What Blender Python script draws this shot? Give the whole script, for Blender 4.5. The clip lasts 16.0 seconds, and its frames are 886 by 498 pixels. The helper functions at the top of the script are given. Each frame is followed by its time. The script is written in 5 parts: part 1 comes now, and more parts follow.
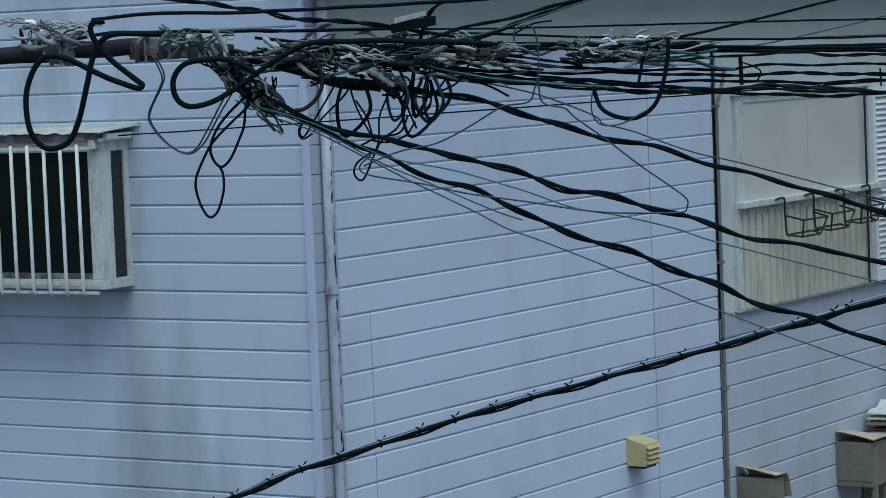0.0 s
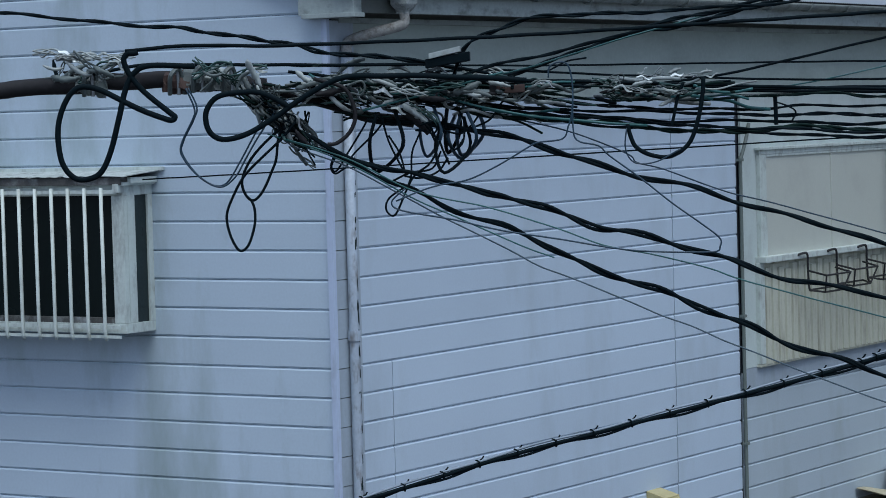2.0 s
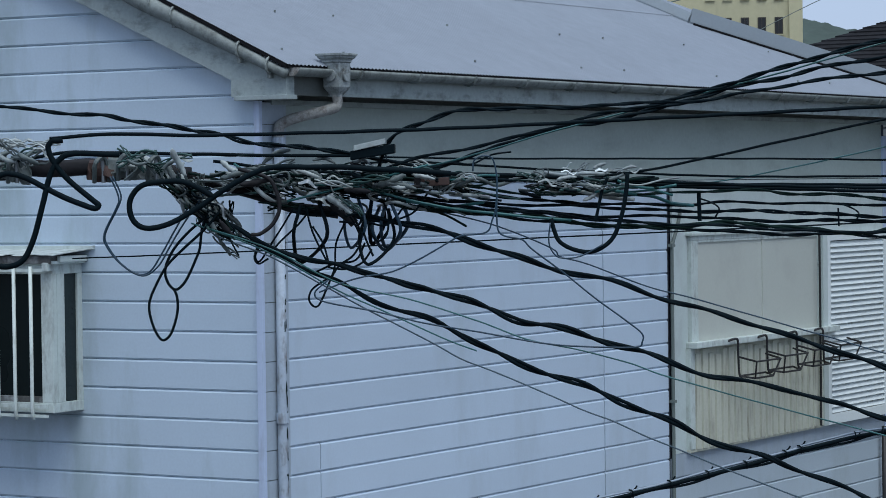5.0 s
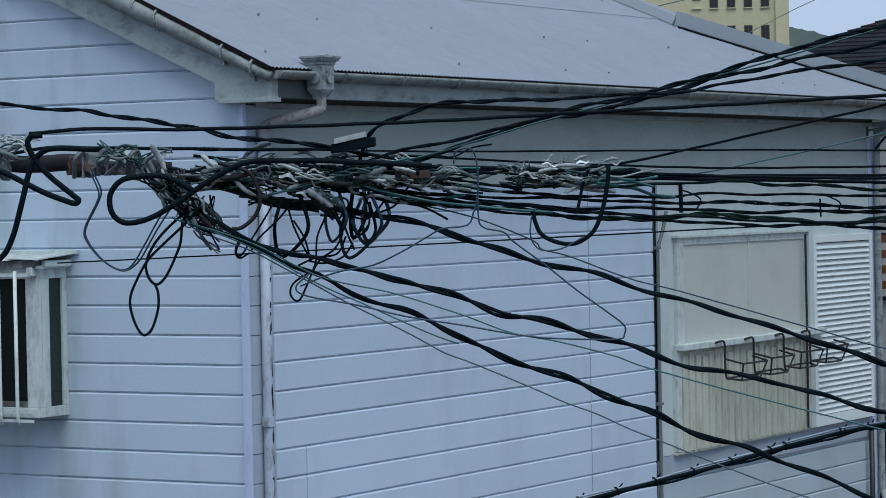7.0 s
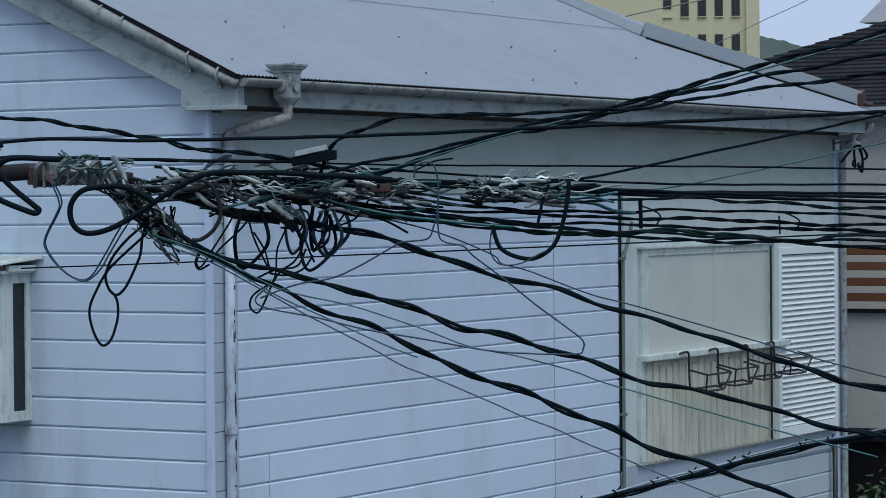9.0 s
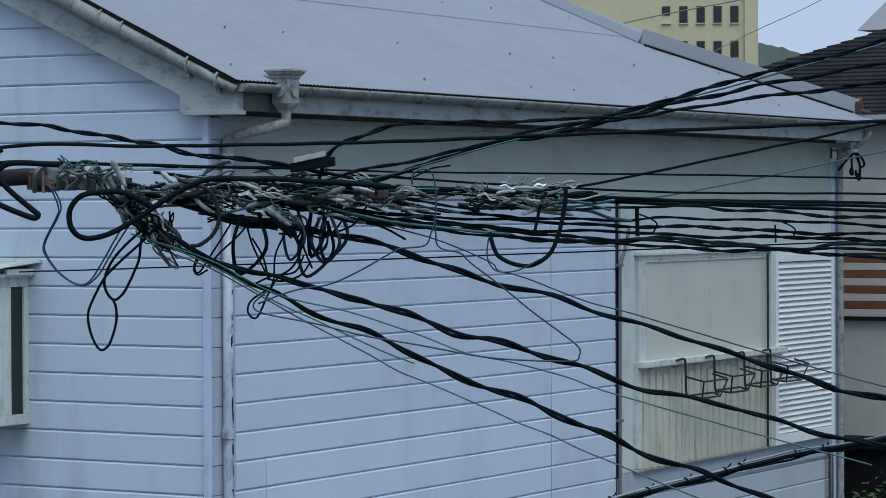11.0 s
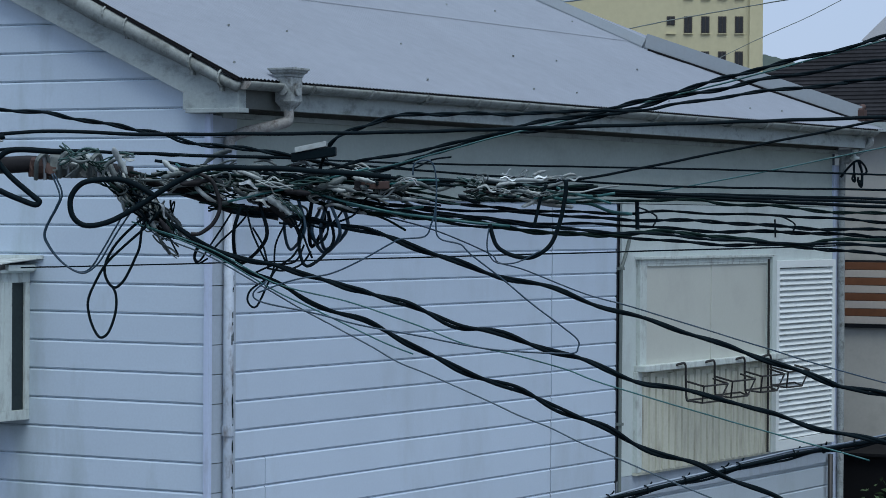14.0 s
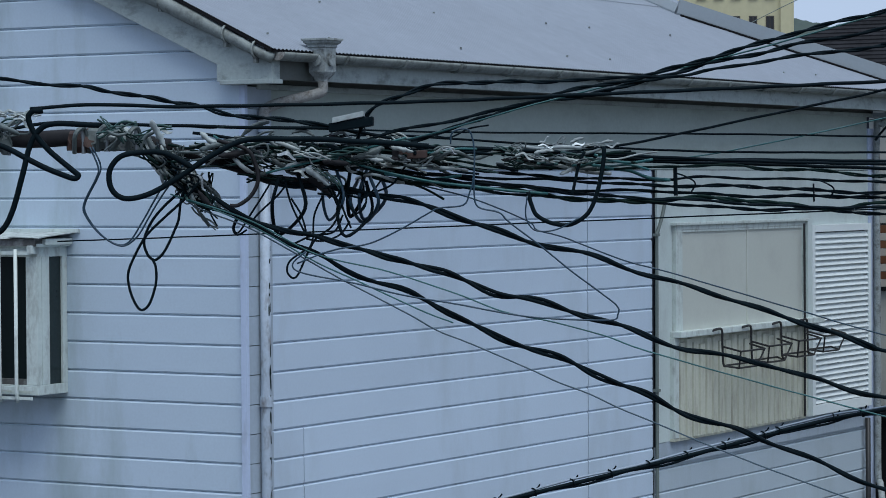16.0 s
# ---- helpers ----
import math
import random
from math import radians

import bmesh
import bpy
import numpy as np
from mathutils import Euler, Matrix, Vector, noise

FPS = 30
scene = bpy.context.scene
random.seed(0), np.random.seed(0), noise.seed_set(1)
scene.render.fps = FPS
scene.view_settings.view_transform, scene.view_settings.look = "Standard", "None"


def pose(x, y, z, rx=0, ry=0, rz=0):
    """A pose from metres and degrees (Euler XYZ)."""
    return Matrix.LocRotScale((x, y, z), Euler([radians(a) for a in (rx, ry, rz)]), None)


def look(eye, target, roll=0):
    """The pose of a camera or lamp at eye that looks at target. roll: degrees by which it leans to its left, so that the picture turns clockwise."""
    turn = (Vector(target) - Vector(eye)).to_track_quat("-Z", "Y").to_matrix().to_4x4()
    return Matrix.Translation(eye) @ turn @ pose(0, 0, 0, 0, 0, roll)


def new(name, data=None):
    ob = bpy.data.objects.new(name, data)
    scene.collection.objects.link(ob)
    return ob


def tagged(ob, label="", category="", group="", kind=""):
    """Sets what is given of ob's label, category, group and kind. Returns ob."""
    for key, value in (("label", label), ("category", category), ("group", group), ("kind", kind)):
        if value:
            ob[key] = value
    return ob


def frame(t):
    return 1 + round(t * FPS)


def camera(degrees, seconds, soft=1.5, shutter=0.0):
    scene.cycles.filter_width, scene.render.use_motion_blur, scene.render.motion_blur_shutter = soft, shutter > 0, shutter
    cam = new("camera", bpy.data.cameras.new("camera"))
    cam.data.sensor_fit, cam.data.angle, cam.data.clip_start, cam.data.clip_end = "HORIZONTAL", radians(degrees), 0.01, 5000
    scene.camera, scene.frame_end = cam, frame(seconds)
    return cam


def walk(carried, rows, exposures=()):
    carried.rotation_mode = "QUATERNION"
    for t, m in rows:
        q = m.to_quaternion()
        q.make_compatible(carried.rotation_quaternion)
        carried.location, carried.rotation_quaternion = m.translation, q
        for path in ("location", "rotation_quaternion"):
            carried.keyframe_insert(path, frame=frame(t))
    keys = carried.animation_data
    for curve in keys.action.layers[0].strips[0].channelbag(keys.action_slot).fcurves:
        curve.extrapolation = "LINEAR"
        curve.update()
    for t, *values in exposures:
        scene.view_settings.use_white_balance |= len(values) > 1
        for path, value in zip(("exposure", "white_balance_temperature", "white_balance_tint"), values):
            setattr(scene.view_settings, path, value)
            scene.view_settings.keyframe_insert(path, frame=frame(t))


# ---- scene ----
cam = camera(18.0, 16.0, soft=0.8)
PATH = [
    (0, (-15.433, -10.857, 4.982), (-7.006, -5.518, 4.286), -2.28),
    (0.5, (-15.448, -10.816, 4.923), (-6.986, -5.517, 4.355), -2.27),
    (1, (-15.434, -10.817, 4.908), (-6.964, -5.529, 4.355), -1.50),
    (1.5, (-15.430, -10.789, 4.954), (-7.006, -5.427, 4.427), -1.21),
    (2, (-15.427, -10.790, 4.907), (-7.017, -5.402, 4.423), -1.57),
    (2.5, (-15.421, -10.784, 4.926), (-6.896, -5.565, 4.658), -0.70),
    (3, (-15.422, -10.822, 4.912), (-6.880, -5.628, 4.689), -0.55),
    (3.2, (-15.417, -10.827, 4.897), (-6.875, -5.629, 4.718), -0.68),
    (5.3, (-15.394, -10.829, 4.965), (-6.854, -5.632, 4.744), -0.76),
    (5.5, (-15.389, -10.828, 4.963), (-6.846, -5.635, 4.759), -0.76),
    (6, (-15.391, -10.835, 4.969), (-6.848, -5.641, 4.787), -0.72),
    (6.5, (-15.392, -10.839, 4.923), (-6.837, -5.664, 4.754), -0.72),
    (7, (-15.373, -10.838, 4.903), (-6.810, -5.676, 4.721), -1.11),
    (7.5, (-15.384, -10.842, 4.899), (-6.822, -5.678, 4.769), -0.61),
    (8, (-15.379, -10.871, 4.913), (-6.768, -5.790, 4.707), -0.78),
    (8.5, (-15.378, -10.861, 4.943), (-6.751, -5.806, 4.772), -0.30),
    (8.7, (-15.370, -10.869, 4.932), (-6.749, -5.804, 4.768), -0.53),
    (10.8, (-15.404, -10.882, 4.926), (-6.807, -5.778, 4.760), -0.26),
    (11, (-15.406, -10.895, 4.936), (-6.782, -5.835, 4.790), -0.22),
    (11.5, (-15.406, -10.893, 4.918), (-6.805, -5.795, 4.749), -0.27),
    (12, (-15.399, -10.897, 4.903), (-6.791, -5.812, 4.732), -0.14),
    (12.5, (-15.411, -10.890, 4.892), (-6.808, -5.792, 4.835), 0.15),
    (13, (-15.412, -10.902, 4.877), (-6.811, -5.801, 4.794), -0.00),
    (13.5, (-15.418, -10.906, 4.892), (-6.815, -5.810, 4.803), 0.04),
    (14, (-15.415, -10.910, 4.879), (-6.795, -5.842, 4.763), 0.37),
    (14.5, (-15.421, -10.907, 4.879), (-6.878, -5.715, 4.643), -0.80),
    (15, (-15.435, -10.915, 4.876), (-6.917, -5.683, 4.620), -0.94),
    (15.5, (-15.430, -10.899, 4.887), (-6.897, -5.690, 4.665), -0.62),
    (16, (-15.430, -10.896, 4.879), (-6.872, -5.728, 4.651), -0.37),
]
walk(cam, [(t, look(eye, target, roll)) for t, eye, target, roll in PATH], exposures=[(0, 0.64, 5850, 4), (1.5, 0.68, 5850, 4), (2.6, 0.81, 5900, 4), (5.3, 0.84, 5900, 4), (16, 0.84, 5900, 4)])

# ---- world, sun, exposure ----
world = bpy.data.worlds.new("overcast")
scene.world = world
world.use_nodes = True
wn, wl = world.node_tree.nodes, world.node_tree.links
sky = wn.new("ShaderNodeTexSky")
sky.sky_type, sky.sun_disc = "NISHITA", False
sky.sun_elevation, sky.sun_rotation = radians(68), radians(215)
sky.air_density, sky.dust_density, sky.ozone_density = 1.0, 1.2, 2.0
cloud, cover, cloud_ramp = wn.new("ShaderNodeTexNoise"), wn.new("ShaderNodeMix"), wn.new("ShaderNodeMapRange")
cloud.inputs["Scale"].default_value, cloud.inputs["Detail"].default_value = 2.5, 6
cloud_ramp.inputs["To Min"].default_value, cloud_ramp.inputs["To Max"].default_value = 0.55, 0.95
cover.data_type = "RGBA"
cover.inputs[7].default_value = (6.6, 7.4, 9.8, 1)
wl.new(cloud.outputs["Fac"], cloud_ramp.inputs["Value"])
wl.new(cloud_ramp.outputs[0], cover.inputs[0])
wl.new(sky.outputs[0], cover.inputs[6])
wl.new(cover.outputs[2], wn["Background"].inputs[0])
wn["Background"].inputs[1].default_value = 0.048
sun_data = bpy.data.lights.new("sun", "SUN")
sun_data.energy, sun_data.angle, sun_data.color = 1.5, radians(50), (1.0, 0.97, 0.94)
sun = new("sun", sun_data)
sun.matrix_world = look((-8.0, -9, 30), (0, 0, 2))

# ---- materials ----
def mat(name, base, rough=0.7, metal=0.0, vary=0.12, grain=40.0, blotch=1.2, bump=0.15, stain=None, stain_amount=0.0, stain_scale=2.0, streak=(1, 1, 1), per_piece=0.0, spec=0.5):
    m = bpy.data.materials.new(name)
    m.use_nodes = True
    n, l = m.node_tree.nodes, m.node_tree.links
    b = n["Principled BSDF"]
    b.inputs["Metallic"].default_value = metal
    b.inputs["Specular IOR Level"].default_value = spec
    co = n.new("ShaderNodeTexCoord")
    geo = n.new("ShaderNodeNewGeometry")
    small, large = n.new("ShaderNodeTexNoise"), n.new("ShaderNodeTexNoise")
    small.inputs["Scale"].default_value, small.inputs["Detail"].default_value = grain, 6
    large.inputs["Scale"].default_value, large.inputs["Detail"].default_value = blotch, 4
    l.new(geo.outputs["Position"], small.inputs["Vector"])
    l.new(geo.outputs["Position"], large.inputs["Vector"])
    add = n.new("ShaderNodeMath")
    add.operation = "ADD"
    l.new(small.outputs["Fac"], add.inputs[0])
    l.new(large.outputs["Fac"], add.inputs[1])
    ramp = n.new("ShaderNodeMapRange")
    ramp.inputs["From Min"].default_value, ramp.inputs["From Max"].default_value = 0.6, 1.4
    ramp.inputs["To Min"].default_value, ramp.inputs["To Max"].default_value = 1 - vary, 1 + vary
    l.new(add.outputs[0], ramp.inputs["Value"])
    tone = n.new("ShaderNodeVectorMath")
    tone.operation = "SCALE"
    tone.inputs[0].default_value = base
    l.new(ramp.outputs[0], tone.inputs["Scale"])
    colour = tone.outputs[0]
    if per_piece:
        info = n.new("ShaderNodeObjectInfo")
        pr = n.new("ShaderNodeMapRange")
        pr.inputs["To Min"].default_value, pr.inputs["To Max"].default_value = 1 - per_piece, 1 + per_piece
        l.new(info.outputs["Random"], pr.inputs["Value"])
        t2 = n.new("ShaderNodeVectorMath")
        t2.operation = "SCALE"
        l.new(colour, t2.inputs[0])
        l.new(pr.outputs[0], t2.inputs["Scale"])
        colour = t2.outputs[0]
    if stain:
        mp = n.new("ShaderNodeMapping")
        mp.inputs["Scale"].default_value = streak
        l.new(geo.outputs["Position"], mp.inputs["Vector"])
        sn = n.new("ShaderNodeTexNoise")
        sn.inputs["Scale"].default_value, sn.inputs["Detail"].default_value, sn.inputs["Roughness"].default_value = stain_scale, 8, 0.65
        l.new(mp.outputs[0], sn.inputs["Vector"])
        sr = n.new("ShaderNodeMapRange")
        sr.inputs["From Min"].default_value, sr.inputs["From Max"].default_value = 0.5, 0.75
        sr.inputs["To Max"].default_value = stain_amount
        l.new(sn.outputs["Fac"], sr.inputs["Value"])
        mix = n.new("ShaderNodeMix")
        mix.data_type = "RGBA"
        mix.inputs[7].default_value = (*stain, 1)
        l.new(sr.outputs[0], mix.inputs[0])
        l.new(colour, mix.inputs[6])
        colour = mix.outputs[2]
    l.new(colour, b.inputs["Base Color"])
    rr = n.new("ShaderNodeMapRange")
    rr.inputs["To Min"].default_value, rr.inputs["To Max"].default_value = max(rough - 0.12, 0.03), min(rough + 0.12, 1)
    l.new(large.outputs["Fac"], rr.inputs["Value"])
    l.new(rr.outputs[0], b.inputs["Roughness"])
    if bump:
        bp = n.new("ShaderNodeBump")
        bp.inputs["Strength"].default_value, bp.inputs["Distance"].default_value = bump, 0.004
        l.new(small.outputs["Fac"], bp.inputs["Height"])
        l.new(bp.outputs[0], b.inputs["Normal"])
    return m


SIDING = mat("lavender_blue_paint", (0.515, 0.605, 0.70), 0.55, vary=0.05, grain=55, blotch=0.9, bump=0.1, stain=(0.34, 0.39, 0.41), stain_amount=0.5, stain_scale=0.9, streak=(1.4, 1.4, 0.5), per_piece=0.025)
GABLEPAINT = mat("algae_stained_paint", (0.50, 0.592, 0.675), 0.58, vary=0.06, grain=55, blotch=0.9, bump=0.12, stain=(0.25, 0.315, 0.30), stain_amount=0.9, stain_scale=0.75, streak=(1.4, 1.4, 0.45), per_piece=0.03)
BACKING = mat("dark_joint", (0.05, 0.06, 0.08), 0.9, bump=0)
# Grey paint; the corner strip's shade is put into its base, streaks are dirt.
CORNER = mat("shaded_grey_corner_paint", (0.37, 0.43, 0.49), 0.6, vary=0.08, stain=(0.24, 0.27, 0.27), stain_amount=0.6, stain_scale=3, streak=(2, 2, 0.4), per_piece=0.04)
DULL = mat("dull_grey_blue_paint", (0.435, 0.505, 0.555), 0.6, vary=0.07, grain=55, blotch=0.9, bump=0.1, stain=(0.30, 0.34, 0.33), stain_amount=0.6, stain_scale=1.2, streak=(1.4, 1.4, 0.5), per_piece=0.03)
TRIM = mat("bluish_trim_paint", (0.48, 0.555, 0.70), 0.5, vary=0.06, stain=(0.22, 0.23, 0.22), stain_amount=0.5, stain_scale=5, streak=(2, 2, 0.5))
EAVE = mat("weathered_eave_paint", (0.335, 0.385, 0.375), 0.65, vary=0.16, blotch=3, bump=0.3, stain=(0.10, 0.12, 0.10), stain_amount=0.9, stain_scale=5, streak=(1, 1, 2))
GUTTER = mat("grey_green_gutter", (0.19, 0.215, 0.205), 0.65, vary=0.28, blotch=4, bump=0.4, stain=(0.03, 0.035, 0.028), stain_amount=1.0, stain_scale=7, streak=(1, 1, 1))
ROOF = mat("pale_roof_sheet", (0.205, 0.23, 0.266), 0.62, spec=0.3, vary=0.09, grain=9, blotch=0.7, stain=(0.17, 0.185, 0.21), stain_amount=0.35, stain_scale=1.5, streak=(1, 0.4, 0.4))
FLASH = mat("pale_flashing", (0.255, 0.29, 0.315), 0.4, vary=0.06, stain=(0.25, 0.26, 0.26), stain_amount=0.4, stain_scale=6)
PIPE = mat("pale_downpipe", (0.38, 0.44, 0.51), 0.5, vary=0.14, blotch=5, stain=(0.11, 0.09, 0.07), stain_amount=0.85, stain_scale=8, streak=(2, 2, 0.8))
HOPPER = mat("grimy_hopper_metal", (0.27, 0.30, 0.295), 0.7, vary=0.3, grain=70, blotch=9, bump=0.5, stain=(0.035, 0.032, 0.026), stain_amount=1.0, stain_scale=14)
NECK = mat("rust_streaked_pipe", (0.30, 0.30, 0.28), 0.75, vary=0.3, grain=70, blotch=10, bump=0.5, stain=(0.055, 0.03, 0.018), stain_amount=1.0, stain_scale=16)
CONDUIT = mat("dark_conduit", (0.13, 0.155, 0.14), 0.6)
BEIGE = mat("beige_window_panel", (0.51, 0.532, 0.475), 0.45, vary=0.04, stain=(0.33, 0.33, 0.31), stain_amount=0.3, stain_scale=2)
PANEL = mat("greyish_wall_panel", (0.52, 0.585, 0.56), 0.6, vary=0.06, stain=(0.22, 0.22, 0.2), stain_amount=0.4, stain_scale=3, streak=(1, 1, 0.5))
RIB = mat("stained_ribbed_panel", (0.51, 0.52, 0.425), 0.55, vary=0.1, stain=(0.17, 0.145, 0.105), stain_amount=0.75, stain_scale=5, streak=(3, 3, 0.4))
WHITE = mat("white_frame_paint", (0.54, 0.60, 0.565), 0.5, vary=0.1, blotch=4, stain=(0.17, 0.17, 0.15), stain_amount=0.7, stain_scale=9, streak=(1.5, 1.5, 0.6))
LOUVRE = mat("white_louvre_paint", (0.70, 0.75, 0.735), 0.45, vary=0.05, per_piece=0.04)
SHEETWHITE = mat("pale_lichen_sheet", (0.42, 0.465, 0.45), 0.75, vary=0.2, grain=60, blotch=7, bump=0.4, stain=(0.04, 0.045, 0.036), stain_amount=1.0, stain_scale=11)
GREYCAP = mat("grey_lichen_slab", (0.085, 0.085, 0.08), 0.9, vary=0.35, grain=60, stain=(0.38, 0.40, 0.40), stain_amount=0.9, stain_scale=6)
SIDEGLASS = mat("greenish_side_glass", (0.016, 0.026, 0.026), 0.2, vary=0.3, blotch=3, bump=0, spec=0.4)
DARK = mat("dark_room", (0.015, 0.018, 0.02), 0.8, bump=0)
GLASS = mat("greenish_dark_glass", (0.006, 0.011, 0.011), 0.3, vary=0.2, bump=0, spec=0.12)
CREAM = mat("cream_metal", (0.48, 0.42, 0.21), 0.5, vary=0.1, stain=(0.2, 0.15, 0.07), stain_amount=0.5, stain_scale=9)
RUSTY = mat("weathered_grey_brown_metal", (0.19, 0.18, 0.14), 0.75, vary=0.2, stain=(0.09, 0.055, 0.03), stain_amount=0.7, stain_scale=6)
SHEET = mat("bent_pale_sheet", (0.42, 0.39, 0.27), 0.55, vary=0.15, stain=(0.2, 0.14, 0.07), stain_amount=0.5, stain_scale=8)
REDPAINT = mat("faded_red", (0.22, 0.10, 0.09), 0.6)
BLACK = mat("black_rubber", (0.005, 0.010, 0.013), 0.6, vary=0.3, grain=120, blotch=6, bump=0.1, spec=0.03)
GREENBLK = mat("greenish_black_rubber", (0.007, 0.018, 0.016), 0.6, vary=0.3, grain=120, blotch=6, bump=0.1, spec=0.05)
BROWN = mat("brown_black_sheath", (0.018, 0.018, 0.020), 0.65, vary=0.3, grain=60, blotch=5, spec=0.2)
SLATE = mat("slate_blue_plastic", (0.05, 0.085, 0.11), 0.5, vary=0.2, grain=60, blotch=4, bump=0)
TEALDARK = mat("dark_green_plastic", (0.02, 0.06, 0.055), 0.5, vary=0.25, grain=100, blotch=5, bump=0)
TEAL = mat("teal_plastic", (0.022, 0.105, 0.105), 0.45, vary=0.25, grain=100, blotch=5, bump=0)
BLUE = mat("dark_blue_plastic", (0.012, 0.04, 0.068), 0.45, vary=0.25, grain=100, blotch=5, bump=0)
GREY = mat("grey_plastic", (0.085, 0.108, 0.107), 0.55, vary=0.3, grain=80, blotch=8)
PALECABLE = mat("pale_blue_grey_sheath", (0.22, 0.27, 0.32), 0.5, vary=0.2, grain=30, blotch=2)
PALE = mat("pale_grey_clamp", (0.30, 0.34, 0.335), 0.5, vary=0.3, grain=80, blotch=8, stain=(0.08, 0.07, 0.05), stain_amount=0.7, stain_scale=20)
RUST = mat("rusty_iron", (0.055, 0.032, 0.027), 0.8, vary=0.3, stain=(0.05, 0.03, 0.02), stain_amount=0.8, stain_scale=25)
STEEL = mat("galvanised_steel", (0.22, 0.24, 0.25), 0.4, metal=0.8, vary=0.2)
YELLOW = mat("pale_yellow_render", (0.50, 0.465, 0.29), 0.8, vary=0.08, grain=2, blotch=0.12, stain=(0.27, 0.25, 0.18), stain_amount=0.5, stain_scale=0.35, streak=(1, 1, 0.2), bump=0)
WINDARK = mat("dark_far_window", (0.018, 0.018, 0.018), 0.25, bump=0)
BROWNFRAME = mat("brown_window_frame", (0.05, 0.042, 0.03), 0.6, bump=0)
SHINGLE = mat("dark_brown_shingle", (0.015, 0.0152, 0.017), 0.9, spec=0.12, vary=0.45, grain=14, blotch=2, per_piece=0.2, stain=(0.03, 0.03, 0.035), stain_amount=0.6, stain_scale=5)
BEIGEWALL = mat("beige_render", (0.46, 0.455, 0.40), 0.8, vary=0.06, grain=30, blotch=0.8, stain=(0.22, 0.21, 0.18), stain_amount=0.4, stain_scale=2)
BROWNWOOD = mat("varnished_brown_wood", (0.15, 0.062, 0.025), 0.5, vary=0.2, grain=20, blotch=3, per_piece=0.1)
CREAMWOOD = mat("cream_painted_wood", (0.46, 0.42, 0.36), 0.5, vary=0.08)
BLACKFRAME = mat("black_frame", (0.012, 0.012, 0.012), 0.5)
# Near-black for strips and blocks that stand in for deep shade.
NIGHT = mat("painted_shade_black", (0.009, 0.009, 0.010), 0.8, vary=0.2, spec=0.15)
FRIEZE = mat("dull_grey_paint", (0.365, 0.425, 0.39), 0.65, vary=0.1, stain=(0.22, 0.25, 0.225), stain_amount=0.6, stain_scale=2.5, streak=(0.6, 1, 1.5))
# Dark base carries the deep shade under the roof overhang; blotches vary it.
EAVESHADE = mat("shade_toned_eave_board", (0.115, 0.13, 0.12), 0.8, vary=0.15, stain=(0.09, 0.085, 0.075), stain_amount=0.6, stain_scale=4)
HILL = mat("hazy_forest", (0.042, 0.06, 0.05), 1.0, vary=0.3, grain=0.12, blotch=0.02, bump=0)
ASPHALT = mat("asphalt", (0.05, 0.05, 0.052), 0.85, vary=0.2, grain=60, blotch=0.5)
LEAF = mat("leaf_green", (0.045, 0.085, 0.03), 0.55, vary=0.3, grain=15, blotch=4)
FARROOF = mat("grey_far_roof", (0.20, 0.21, 0.22), 0.7, vary=0.1)


# ---- geometry helpers ----
class Geo:
    def __init__(self):
        self.v, self.f = [], []

    def add(self, verts, faces):
        k = len(self.v)
        self.v += [tuple(p) for p in verts]
        self.f += [tuple(k + i for i in f) for f in faces]
        return self

    def box(self, x0, x1, y0, y1, z0, z1):
        v = [(x, y, z) for z in (z0, z1) for y in (y0, y1) for x in (x0, x1)]
        return self.add(v, [(0, 2, 3, 1), (4, 5, 7, 6), (0, 1, 5, 4), (2, 6, 7, 3), (0, 4, 6, 2), (1, 3, 7, 5)])

    def prism(self, poly, axis, a, b):
        """A flat outline drawn out along an axis from a to b; the outline holds the other two coordinates in order."""
        def put(p, s):
            p = list(p)
            p.insert(axis, s)
            return p
        n = len(poly)
        v = [put(p, a) for p in poly] + [put(p, b) for p in poly]
        f = [tuple(range(n))[::-1], tuple(range(n, 2 * n))]
        f += [(i, (i + 1) % n, n + (i + 1) % n, n + i) for i in range(n)]
        return self.add(v, f)

    def tube(self, path, r, sides=8, closed=True):
        path = [Vector(p) for p in path]
        n = len(path)
        rad = r if isinstance(r, (list, tuple)) else [r] * n
        verts, ref = [], Vector((0.13, 0.31, 0.94))
        for i, p in enumerate(path):
            d = (path[min(i + 1, n - 1)] - path[max(i - 1, 0)]).normalized()
            a = ref - d * ref.dot(d)
            if a.length < 1e-3:
                a = d.orthogonal()
            a.normalize()
            ref = a
            b = d.cross(a)
            verts += [p + rad[i] * (math.cos(t) * a + math.sin(t) * b) for t in (2 * math.pi * k / sides for k in range(sides))]
        f = [(i * sides + k, i * sides + (k + 1) % sides, (i + 1) * sides + (k + 1) % sides, (i + 1) * sides + k) for i in range(n - 1) for k in range(sides)]
        if closed:
            f += [tuple(range(sides))[::-1], tuple(range((n - 1) * sides, n * sides))]
        return self.add(verts, f)

    def mesh(self, name, material, smooth=False, bevel=0.0):
        me = bpy.data.meshes.new(name)
        me.from_pydata(self.v, [], self.f)
        bm = bmesh.new()
        bm.from_mesh(me)
        bmesh.ops.recalc_face_normals(bm, faces=bm.faces)
        if bevel:
            bmesh.ops.bevel(bm, geom=bm.edges[:], offset=bevel, segments=2, affect="EDGES", profile=0.7, clamp_overlap=True)
        bm.to_mesh(me)
        bm.free()
        if smooth:
            me.shade_smooth()
        me.materials.append(material)
        return me


def root(name, label, category, base=(0, 0, 0), group="", kind=""):
    ob = new(name)
    ob.location = base
    ob.empty_display_size = 0.1
    return tagged(ob, label, category, group, kind)


